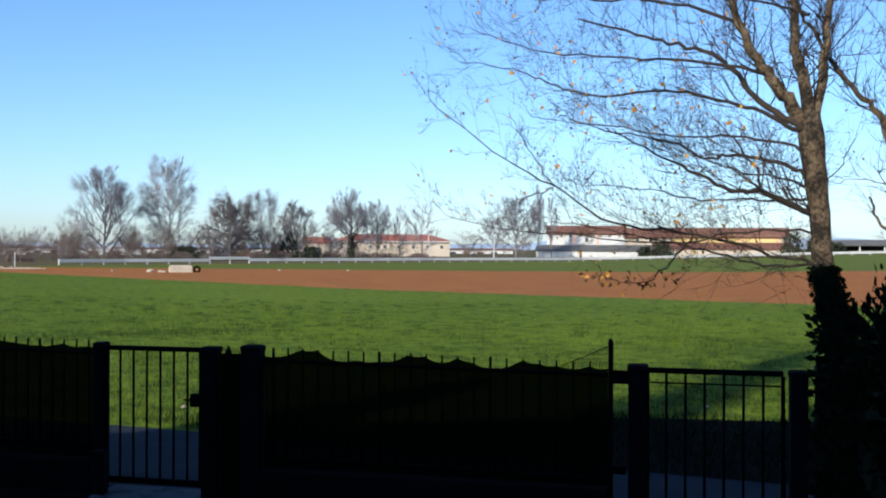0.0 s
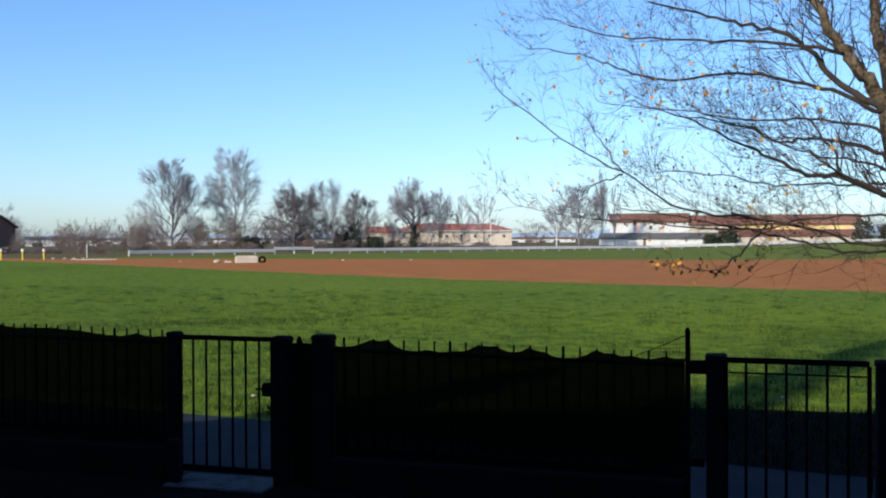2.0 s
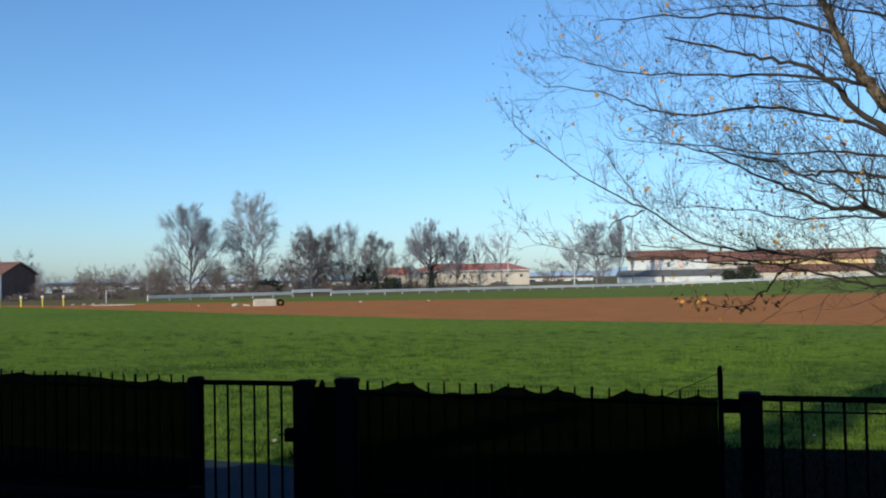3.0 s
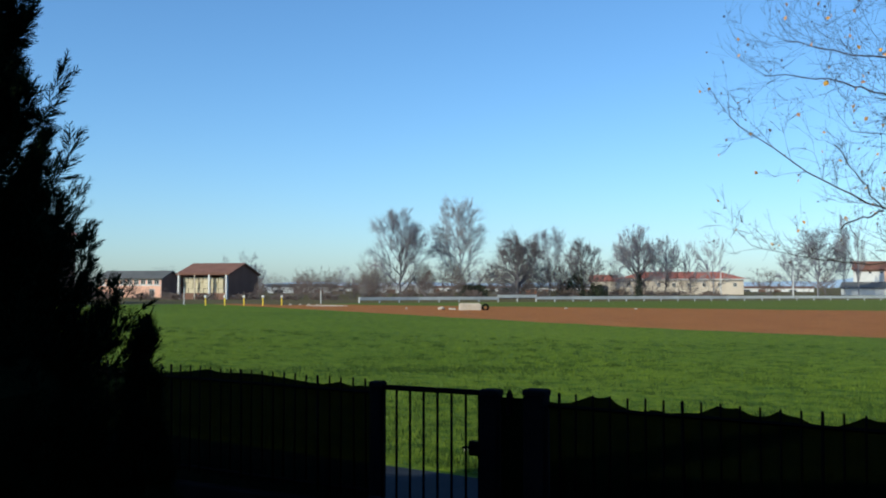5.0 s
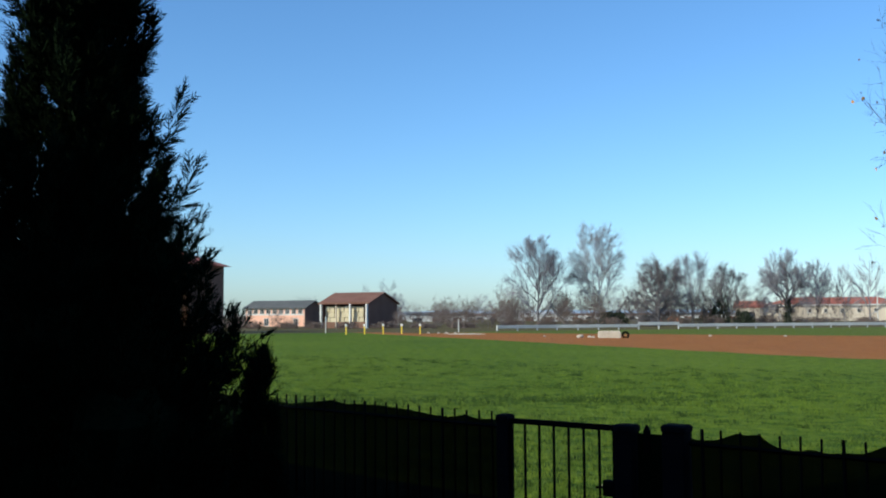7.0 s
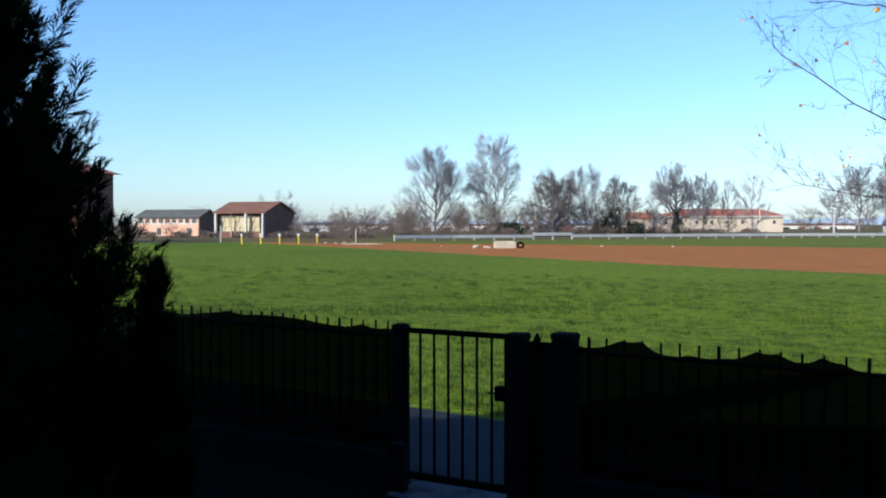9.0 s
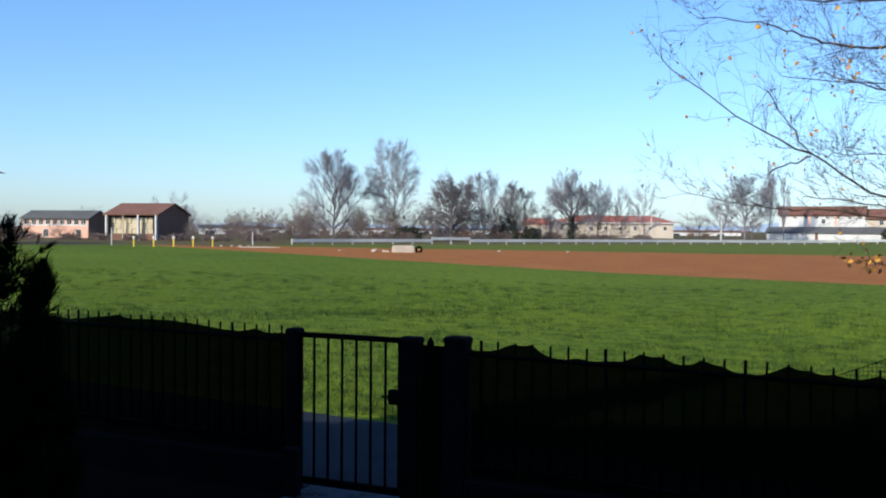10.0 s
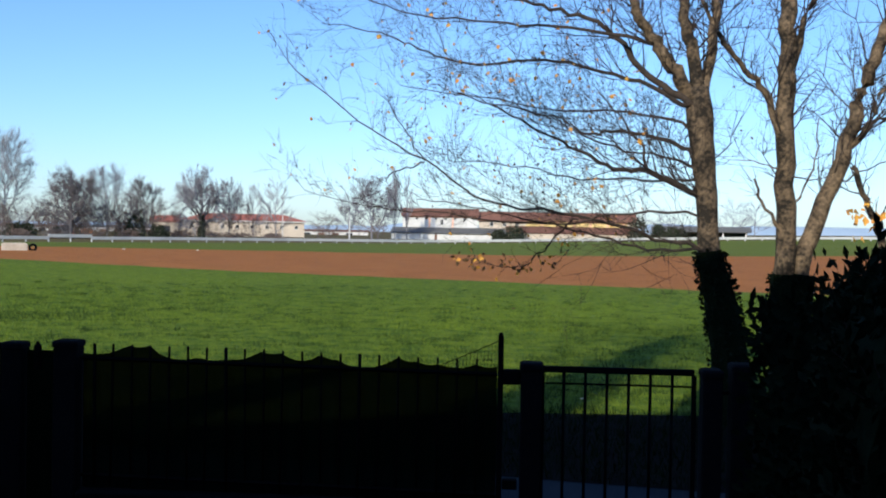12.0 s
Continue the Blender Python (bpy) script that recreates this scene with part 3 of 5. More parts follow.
    L([(2.36, 4.0, 2.9), (1.9, 4.8, 2.95), (1.2, 5.6, 3.0), (0.3, 6.2, 3.2), (-0.6, 6.6, 3.3)], 0.026, 0.005, every=0.09, reach=0.9, depth=3, start=0.15)
    part("twig", tw, TWIG, ob, "thin dark twigs", kind="stuff")
    part("orange_leaves", leaves([t for t in tips if t[0].x < -1.0], rnd, 0.028, 0.065), LEAF, ob, "last orange and yellow leaves", kind="stuff")
    part("dry_leaves", leaves(tips, rnd, 0.035, 0.045), DRYLEAF, ob, "shrivelled brown leaves", kind="stuff")
    low = [(Vector((rnd.uniform(-3.3, -2.0), rnd.uniform(0.9, 1.5), rnd.uniform(1.82, 2.05))), None) for _ in range(60)]
    part("yellow_leaves", leaves(low, rnd, 0.36, 0.07), LEAF, ob, "yellow leaves on the hanging twig", kind="stuff")
    part("curled_leaves", leaves(low, rnd, 0.6, 0.07), DRYLEAF, ob, "curled brown leaves on the hanging twig", kind="stuff")
    fl = Shape().leaf((-4.47, 2.71, 5.09), (0.3, 0.2, -1), (1, 0, 0.2), 0.10, 0.9, 0.3).leaf((-4.46, 2.72, 5.08), (-0.5, 0.2, -0.8), (0, 1, 0.2), 0.09, 0.9, 0.3)
    part("large_leaf", fl, LEAF, ob, "single large orange leaf")


def second_tree():
    rnd = random.Random(5)
    ob = thing("plane_tree", "bare twin-stemmed tree rising behind the hedge", "tree", (3.87, 5.84, -0.18), size=(1.08, 1.08, 1.08))
    o = Vector((3.66, 4.7, 0))
    T = lambda *pts: [Vector(p) - o for p in pts]
    tw, tips = Shape(), []

    def stem(pts, r0, r1, name="limb", **kw):
        sh = Shape()
        limb(sh, tw, rnd, T(*pts), r0, r1, tips, **kw)
        part(name, sh, BARK, ob, "", True)

    stem([(3.62, 4.7, -0.1), (3.58, 4.7, 1.2), (3.58, 4.7, 2.15), (3.57, 4.7, 3.39), (3.59, 4.72, 4.33), (3.58, 4.8, 5.14), (3.7, 4.9, 6.4)], 0.14, 0.09, "trunk", start=0.4, depth=3, every=0.11)
    stem([(3.72, 4.7, -0.1), (3.75, 4.7, 1.4), (3.85, 4.7, 2.15), (4.18, 4.7, 3.07), (4.33, 4.7, 3.61), (4.52, 4.7, 4.28), (4.72, 4.7, 4.9), (5.0, 4.8, 5.8)], 0.13, 0.06, "trunk", start=0.35, depth=3, every=0.10)
    stem([(3.57, 4.7, 3.25), (3.36, 4.66, 3.92), (3.06, 4.6, 4.27), (2.67, 4.5, 4.75), (2.3, 4.4, 5.4)], 0.055, 0.016, start=0.2, depth=3, every=0.09)
    stem([(3.58, 4.72, 4.2), (3.8, 4.8, 4.9), (4.1, 4.9, 5.6)], 0.06, 0.016, start=0.2, depth=3, every=0.09)
    stem([(4.25, 4.7, 3.3), (4.5, 4.7, 3.6), (4.72, 4.75, 4.1), (5.1, 4.8, 4.5)], 0.05, 0.014, start=0.15, depth=3, every=0.09)
    stem([(4.79, 4.7, 1.9), (4.66, 4.7, 2.4), (4.52, 4.7, 2.74), (4.34, 4.7, 3.14)], 0.05, 0.03, start=0.3, depth=1, reach=0.5)
    stem([(3.58, 4.66, 2.3), (3.3, 4.68, 2.72), (3.2, 4.68, 2.98)], 0.028, 0.012, start=0.5, depth=1, reach=0.4)
    stem([(3.62, 4.66, 2.6), (3.9, 4.7, 3.1), (3.95, 4.7, 3.7)], 0.018, 0.006, start=0.3, depth=2, reach=0.6)
    stem([(4.3, 4.7, 3.5), (4.75, 4.75, 3.75), (5.3, 4.8, 3.9), (5.8, 4.9, 4.2)], 0.022, 0.006, start=0.15, depth=3, every=0.09)
    stem([(4.1, 4.7, 2.9), (4.6, 4.5, 3.15), (5.2, 4.4, 3.3)], 0.014, 0.004, start=0.2, depth=2, every=0.1)
    stem([(3.6, 4.7, 3.0), (3.95, 4.75, 3.0), (4.3, 4.9, 3.05)], 0.012, 0.004, start=0.2, depth=2, every=0.1, reach=0.5)
    stem([(3.5, 4.7, 3.1), (3.1, 4.8, 3.2), (2.8, 4.9, 3.15)], 0.010, 0.003, start=0.2, depth=2, every=0.1, reach=0.5)
    part("twig", tw, TWIG, ob, "thin dark twigs", kind="stuff")
    for a in ([(3.62, 4.7, -0.1), (3.58, 4.7, 1.2), (3.58, 4.7, 1.85)], [(3.72, 4.7, -0.1), (3.75, 4.7, 1.2), (3.80, 4.7, 1.85)]):
        line = spline(T(*a), 5)
        part("ivy", ivy_sleeve(line, [0.15] * len(line), rnd, 400), IVY, ob, "ivy leaves darkened for the shade round the lower stem")
    ylw = [(Vector((rnd.uniform(0.5, 1.0), rnd.uniform(-0.5, -0.1), rnd.uniform(2.3, 2.8))), None) for _ in range(34)]
    part("yellow_leaves", leaves(ylw, rnd, 0.8, 0.10), LEAF, ob, "bright yellow leaves on a thin shoot", kind="stuff")


def hedge():
    rnd = random.Random(8)
    ob = thing("laurel_hedge", "tall dark laurel hedge inside the fence corner", "hedge", (3.36, -2.0, 0), size=(0.8, 0.8, 0.97))
    core, lv = Shape(), Shape()

    def roof(x):
        return 2.06 + 0.14 * noise.noise((x * 1.3, 2.0, 0)) + 0.1 * noise.noise((x * 4, 5.0, 0)) - 0.25 * max(0, 1 - (x + 1.72) / 0.35) ** 2

    nx, ny, nz = 26, 8, 12
    for sx in range(nx + 1):
        x = -1.68 + 6.23 * sx / nx
        zt = roof(x)
        ring = []
        for k in range(2 * nz + ny):
            if k < nz:
                y, z = -0.75, zt * k / nz
            elif k < nz + ny:
                y, z = -0.75 + 1.6 * (k - nz) / ny, zt
            else:
                y, z = 0.85, zt * (1 - (k - nz - ny) / nz)
            nn = 0.13 * noise.noise((x * 2.2, y * 2.2, z * 2.2)) + 0.05 * noise.noise((x * 6, y * 6, z * 6))
            ring.append((x + nn, y + nn * (1 if y > 0 else -1), max(0, z + nn)))
        core.v += ring
    m = 2 * nz + ny
    for sx in range(nx):
        core.f += [(sx * m + k, sx * m + k + 1, sx * m + m + k + 1, sx * m + m + k) for k in range(m - 1)]
    core.f += [tuple(range(m)), tuple(range(len(core.v) - 1, len(core.v) - m - 1, -1))]
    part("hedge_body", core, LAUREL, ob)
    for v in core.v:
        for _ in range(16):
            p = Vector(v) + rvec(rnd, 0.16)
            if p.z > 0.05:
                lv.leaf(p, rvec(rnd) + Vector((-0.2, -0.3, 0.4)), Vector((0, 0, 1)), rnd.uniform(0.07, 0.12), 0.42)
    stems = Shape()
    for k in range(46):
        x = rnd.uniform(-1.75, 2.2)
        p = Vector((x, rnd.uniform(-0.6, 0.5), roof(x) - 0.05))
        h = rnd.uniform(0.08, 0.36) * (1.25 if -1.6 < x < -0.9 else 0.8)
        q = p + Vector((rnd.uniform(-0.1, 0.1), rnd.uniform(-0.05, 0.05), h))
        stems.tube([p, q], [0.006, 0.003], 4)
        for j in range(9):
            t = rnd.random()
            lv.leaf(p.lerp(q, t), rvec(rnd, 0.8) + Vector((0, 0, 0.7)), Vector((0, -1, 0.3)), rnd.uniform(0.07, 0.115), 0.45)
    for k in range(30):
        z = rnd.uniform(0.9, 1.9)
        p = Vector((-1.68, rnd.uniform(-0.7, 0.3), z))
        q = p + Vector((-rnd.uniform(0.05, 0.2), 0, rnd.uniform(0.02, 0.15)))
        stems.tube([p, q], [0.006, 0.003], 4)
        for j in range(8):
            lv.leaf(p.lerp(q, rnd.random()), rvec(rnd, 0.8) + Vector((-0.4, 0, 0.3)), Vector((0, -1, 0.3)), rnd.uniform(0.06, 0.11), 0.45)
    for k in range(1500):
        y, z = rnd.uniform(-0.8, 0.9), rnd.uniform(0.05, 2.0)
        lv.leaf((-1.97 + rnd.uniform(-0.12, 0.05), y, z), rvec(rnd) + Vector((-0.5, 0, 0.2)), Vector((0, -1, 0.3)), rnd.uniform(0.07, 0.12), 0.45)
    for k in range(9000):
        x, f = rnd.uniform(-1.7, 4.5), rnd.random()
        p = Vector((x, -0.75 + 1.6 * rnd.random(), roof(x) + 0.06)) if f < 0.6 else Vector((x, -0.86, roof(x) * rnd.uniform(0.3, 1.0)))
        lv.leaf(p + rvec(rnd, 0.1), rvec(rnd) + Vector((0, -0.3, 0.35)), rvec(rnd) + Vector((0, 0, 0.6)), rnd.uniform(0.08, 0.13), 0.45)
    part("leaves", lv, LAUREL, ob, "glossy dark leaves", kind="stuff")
    part("shoots", stems, TWIG, ob, kind="stuff")


def conifer(at, height, r0, seed, name, label, branches, core_share=0.78, plumes=0):
    rnd = random.Random(seed)
    ob = thing(name, label, "tree", at)
    part("trunk", Shape().tube([(0, 0, -0.1), (0, 0, height * 0.9)], [0.035 * height * 0.5, 0.01], 8), TWIG, ob)
    core = Shape()
    nz, na = 22, 22

    def rad(z):
        return r0 * float(np.interp(z / height, (0, 0.23, 0.38, 0.49, 0.62, 0.74, 1), (1, 0.98, 0.83, 0.56, 0.34, 0.28, 0)))

    for i in range(nz):
        z = 0.15 + (height * 0.93 - 0.15) * i / (nz - 1)
        for k in range(na):
            a = 6.283 * k / na
            q = rad(z) * (0.8 + (core_share - 0.8) * min(1.0, max(0.0, z / height - 0.36) / 0.12)) * (1 - 0.6 * z / height) * (1 + 0.35 * noise.noise((math.cos(a) * 2.2 + seed, math.sin(a) * 2.2, z * 1.6)))
            core.v.append((math.cos(a) * q, math.sin(a) * q, z + 0.1 * noise.noise((a, z * 3, seed))))
    for i in range(nz - 1):
        core.f += [(i * na + k, i * na + (k + 1) % na, i * na + na + (k + 1) % na, i * na + na + k) for k in range(na)]
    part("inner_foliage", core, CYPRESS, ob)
    fol = Shape()

    def spray(p, d, ln):
        """A flat feathery spray: one axis with pairs of thin side shoots."""
        lat = d.cross(rvec(rnd)).normalized()
        fol.leaf(p, d, rvec(rnd), ln, 0.10)
        for q in (0.25, 0.45, 0.65, 0.82):
            for sgn in (-1, 1):
                fol.leaf(p + d * ln * q, d * 0.85 + lat * sgn * 0.6 + rvec(rnd, 0.15), rvec(rnd), ln * 0.5 * (1.1 - 0.6 * q), 0.16)

    for b in range(branches):
        z = height * (1 - math.sqrt(rnd.random()) * 0.99) if b % 3 else rnd.uniform(0.08, 0.95) * height
        a = rnd.uniform(0, 6.283)
        out = Vector((math.cos(a), math.sin(a), 0))
        lump = 0.55 + 0.6 * noise.noise((math.cos(a) * 2.0 + seed, math.sin(a) * 2.0, z * 2.4))
        R = rad(z) * (0.6 + 0.62 * lump * lump + rnd.uniform(-0.07, 0.07)) + 0.03
        s = out * R * 0.45 + Vector((0, 0, z - 0.22 * R))
        e = out * R + Vector((0, 0, z + 0.08 + 0.30 * R * rnd.uniform(0.2, 1)))
        line = spline([s, s.lerp(e, 0.55) - Vector((0, 0, 0.07 * R)), e], 5)
        for i in range(3, len(line)):
            d = (line[i] - line[i - 1]).normalized()
            f = i / (len(line) - 1)
            for _ in range(3):
                spray(line[i] + rvec(rnd, 0.03), (d + rvec(rnd, 0.75) * (1.15 - 0.5 * f) + Vector((0, 0, 0.25))).normalized(), rnd.uniform(0.09, 0.17) * (0.6 + 0.4 * min(1, height / 4)))
    for b in range(plumes):
        z = height * rnd.uniform(0.22, 0.9)
        a = rnd.uniform(0, 6.283)
        out = Vector((math.cos(a), math.sin(a), 0))
        R = rad(z) * rnd.uniform(0.72, 0.9)
        reach = rnd.uniform(0.2, 0.48)
        line = spline([out * R * 0.7 + Vector((0, 0, z - 0.15)), out * (R + reach * 0.35) + Vector((0, 0, z)), out * (R + reach * 0.62) + Vector((0, 0, z + reach * 0.75))], 5)
        for i in range(3, len(line)):
            d = (line[i] - line[i - 1]).normalized()
            for _ in range(4):
                spray(line[i] + rvec(rnd, 0.015), (d + rvec(rnd, 0.65)).normalized(), rnd.uniform(0.12, 0.22))
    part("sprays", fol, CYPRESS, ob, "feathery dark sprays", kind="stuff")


big_tree()
second_tree()
hedge()
conifer((-6.62, -2.70, 0), 6.4, 1.27, 3, "cypress_tree", "broad dark cypress tree inside the garden fence", 1750, 0.5, 90)
# Unseen tree, added behind the camera to cast the field's shadow patch.
conifer((-4.5, -7.9, 0), 13.2, 2.3, 6, "unseen_shade_spruce", "unseen conifer added to cast shade on the field", 900, 0.9)
conifer((-5.12, -2.2, 0), 1.98, 0.23, 9, "young_cypress", "small dark cypress beside the large one", 200)


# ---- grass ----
def verge_shade_edge(x):
    """Far edge of the painted house shade between the lane and the wheat."""
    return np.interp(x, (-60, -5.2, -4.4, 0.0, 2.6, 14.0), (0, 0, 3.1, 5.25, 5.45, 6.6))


def grass(name, label, n, box, h0, h1, wide, seed):
    rng = np.random.default_rng(seed)
    y = box[0] + (box[1] - box[0]) * rng.random(n) ** 1.5
    x = (-1.15 + 1.72 * rng.random(n)) * (y + 8.5)
    keep = (y > 2.35 - 0.16 * x) & (y < 37 - 0.45 * x) & (y > verge_shade_edge(x))
    x, y = x[keep], y[keep]
    m = len(x)
    a, h = rng.random(m) * 6.283, h0 + (h1 - h0) * rng.random(m)
    lean = rng.normal(0, 0.45, (m, 2)) * h[:, None]
    w = wide * (0.6 + 0.8 * rng.random(m))
    dx, dy = np.cos(a) * w, np.sin(a) * w
    v = np.zeros((m, 3, 3))
    v[:, 0] = np.stack([x - dx, y - dy, 0 * x - 0.01], 1)
    v[:, 1] = np.stack([x + dx, y + dy, 0 * x - 0.01], 1)
    v[:, 2] = np.stack([x + lean[:, 0], y + lean[:, 1], h], 1)
    me = bpy.data.meshes.new(name)
    me.from_pydata(v.reshape(-1, 3).tolist(), [], np.arange(3 * m).reshape(-1, 3).tolist())
    me.materials.append(GRASS)
    tagged(new(name, me), label, "grass", kind="stuff")


grass("wheat_grass", "short green wheat blades in the near field", 170000, (1.8, 26), 0.03, 0.075, 0.006, 1)
grass("wheat_tufts", "clumps of green wheat farther out in the field", 60000, (16, 50), 0.03, 0.07, 0.012, 2)
rng = np.random.default_rng(7)
ridge, tufts = Shape(), Shape()


def blade(sh, x, y, h, w):
    a, lx, ly = rng.uniform(0, 6.28), rng.normal(0, 0.4) * h, rng.normal(0, 0.4) * h
    sh.poly((x - w * math.cos(a), y - w * math.sin(a), -0.01), (x + w * math.cos(a), y + w * math.sin(a), -0.01), (x + lx, y + ly, h))


for k in range(3000):
    t = rng.random()
    blade(ridge, -20.5 + 10 * t + rng.normal(0, 0.7), 10.3 + 7.6 * t ** 1.2 + rng.normal(0, 0.7), rng.uniform(0.05, 0.12), 0.012)
tagged(new("long_grass", ridge.mesh("long_grass", DARKGRASS)), "line of dark grass blades across the near field", "grass", kind="stuff")
for k in range(2600):
    y = 2.8 + 30 * rng.random() ** 1.4
    x = (-1.1 + 1.6 * rng.random()) * (y + 8.5)
    if max(2.6 - 0.16 * x, verge_shade_edge(x)) < y < 36 - 0.45 * x:
        r = rng.uniform(0.05, 0.2)
        for q in range(int(rng.integers(14, 46))):
            blade(tufts, x + rng.normal(0, r) * 1.6, y + rng.normal(0, r), rng.uniform(0.04, 0.11), 0.008)
tagged(new("dark_tufts", tufts.mesh("dark_tufts", DARKGRASS)), "darker tufts of blades scattered among the wheat", "grass", kind="stuff")
# House shade on the grass verge, painted as a near-black sheet and blades.
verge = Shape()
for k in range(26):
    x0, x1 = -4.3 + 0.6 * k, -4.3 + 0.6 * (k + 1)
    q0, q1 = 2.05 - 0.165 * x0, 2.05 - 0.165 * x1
    verge.poly((x0, q0, 0.024), (x1, q1, 0.024), (x1, max(q1 + 0.05, float(verge_shade_edge(x1))), 0.028), (x0, max(q0 + 0.05, float(verge_shade_edge(x0))), 0.028))
solid("verge_soil", verge, YARD, "near-black sheet painted as house shade on the grass verge", "soil")
# Blades over the sheet carry the same painted shade.
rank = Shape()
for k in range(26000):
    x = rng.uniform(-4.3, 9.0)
    lo, hi = 1.72 - 0.165 * x + 0.34, float(verge_shade_edge(x))
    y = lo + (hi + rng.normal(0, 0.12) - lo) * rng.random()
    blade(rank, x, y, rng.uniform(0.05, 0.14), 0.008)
tagged(new("verge_weeds", rank.mesh("verge_weeds", SHADED_VERGE)), "near-black grass blades standing in for house shade on the verge", "weeds", kind="stuff")
weeds = thing("roadside_weeds", "tuft of dark weeds at the edge of the lane", "plant", (-5.02, 3.22, 0))
ws, wrnd = Shape(), random.Random(4)
for k in range(90):
    ws.leaf((wrnd.gauss(0, 0.12), wrnd.gauss(0, 0.06), 0), (wrnd.uniform(-0.5, 0.5), wrnd.uniform(-0.5, 0.5), 1), (1, 0.3, 0), wrnd.uniform(0.08, 0.26), 0.2)
part("stalks", ws, IVY, weeds)


# ---- white rail along the far road ----
def white_rail():
    ob = thing("roadside_rail", "long low white roadside rail on short posts", "guard rail")
    line = [(-77.8, 108.2), (-73.4, 116.0), (-64.8, 126.9), (-52.8, 141.7), (-37.5, 159.7), (-14.4, 179.8), (26.2, 191.5), (47.7, 187.1), (67.3, 181.7), (94.7, 174.8)]
    pts = [Vector((*p, 0)) for p in line]
    dist = [0.0]
    for a, b in zip(pts, pts[1:]):
        dist.append(dist[-1] + (b - a).length)

    def at(s):
        i = max(k for k in range(len(dist) - 1) if dist[k] <= s)
        p = pts[i].lerp(pts[i + 1], (s - dist[i]) / (dist[i + 1] - dist[i]))
        return Vector((p.x, p.y, rise(p.x, p.y)))

    n = int(dist[-1] / 3.2)
    pst = Shape().box(-0.09, 0.09, -0.08, 0.08, -0.3, 0.82).mesh("post", RAIL)
    for k in range(n):
        a, b = at(k * 3.2), at((k + 1) * 3.2)
        up = 0.28 if 7 <= k <= 8 else 0.0
        p = part("post", pst, RAIL, ob)
        p.location = a + Vector((0, 0, up))
        m = (b - a)
        yaw = math.degrees(math.atan2(m.y, m.x))
        q = part("beam", Shape().box(0, m.length + 0.05, -0.14, -0.09, 0.34, 0.78, chamfer=0.02), RAIL, ob)
        q.matrix_basis = Matrix.Translation(a + Vector((0, 0, up))) @ pose(0, 0, 0, 0, -math.degrees(math.atan2(m.z, m.length)), yaw)


white_rail()


# ---- far trees ----
def grow(sh, rnd, p, d, length, r, depth, up, spread, tw):
    n = 3 if depth > 2 else 2
    pts, q, dd = [p.copy()], p.copy(), d
    for _ in range(n):
        dd = (dd + rvec(rnd, 0.16) + Vector((0, 0, up * 0.08))).normalized()
        q = q + dd * length / n
        pts.append(q.copy())
    (sh if depth > 2 else tw).tube(pts, [max(r, 0.0008) * (1 - 0.4 * i / n) for i in range(n + 1)], 5 if depth > 2 else 3, False)
    if depth <= 0:
        return
    for k in range(3 if depth > 1 else 10):
        side = (dd + rvec(rnd, spread)).normalized()
        f = rnd.uniform(0.25, 1.0) * n if k else n
        i = min(n - 1, int(f))
        b = pts[i].lerp(pts[i + 1], f - i)
        grow(sh, rnd, b, side, length * rnd.uniform(0.66, 0.88) * (1.25 if depth == 1 else 1), r * 0.58, depth - 1, up, spread, tw)


def bare_tree(at, h, w, seed, label, trunk_mat, twig_mat, stem=0.3, up=0.7, spread=0.6, depth=6, stems=1, thick=0.016, name="bare_tree"):
    rnd = random.Random(seed)
    ob = thing(name, label, "tree", (at[0], at[1], rise(*at)), rz=seed * 37 % 360)
    boles, tw = [], Shape()
    low = max(0.08, stem * 0.6)
    for s in range(stems):
        tr = Shape()
        boles.append(tr)
        base = Vector((rnd.uniform(-0.25, 0.25) * (stems - 1), rnd.uniform(-0.25, 0.25) * (stems - 1), -0.02))
        lead = [base]
        for k in range(1, 9):
            lead.append(base + Vector((rnd.uniform(-0.02, 0.02) * k / 4, rnd.uniform(-0.02, 0.02) * k / 4, 0.8 * k / 8)))
        tr.tube(lead, [thick * (1 - 0.85 * k / 8) for k in range(9)], 7)
        count = 20 if depth > 4 else 13
        for k in range(count):
            t = (k + rnd.random()) / count
            z = low * 0.8 + (0.78 - low * 0.8) * t
            a = k * 2.4 + rnd.uniform(-0.5, 0.5)
            f = min(7, int(z / 0.1))
            p = lead[f].lerp(lead[f + 1], z / 0.1 - f)
            size = (0.25 - 0.13 * t) * rnd.uniform(0.75, 1.15)
            d = Vector((math.cos(a), math.sin(a), 0.3 + up * (0.5 + 0.9 * t))).normalized()
            grow(tr, rnd, p, d, size, thick * 0.52 * (1.15 - 0.8 * t), depth - 2, up * 0.7, spread, tw)
    zs = sorted(v[2] for v in tw.v)
    rs = sorted(math.hypot(v[0], v[1]) for v in tw.v)
    kz, kr = h / zs[int(len(zs) * 0.985)], w / 2 / rs[int(len(rs) * 0.93)]
    for sh in (*boles, tw):
        sh.v = [(x * kr, y * kr, z * kz - 0.1) for x, y, z in sh.v]
    for tr in boles:
        part("trunk", tr, trunk_mat, ob, "", True)
    part("crown", tw, twig_mat, ob, "leafless crown of fine twigs", kind="stuff")
    return ob


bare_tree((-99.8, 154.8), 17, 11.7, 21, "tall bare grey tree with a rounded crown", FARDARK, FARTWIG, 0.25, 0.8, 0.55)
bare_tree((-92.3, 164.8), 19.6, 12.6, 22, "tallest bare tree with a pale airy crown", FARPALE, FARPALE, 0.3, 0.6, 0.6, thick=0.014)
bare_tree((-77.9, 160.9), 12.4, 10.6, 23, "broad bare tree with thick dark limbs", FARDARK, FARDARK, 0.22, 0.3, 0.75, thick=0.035)
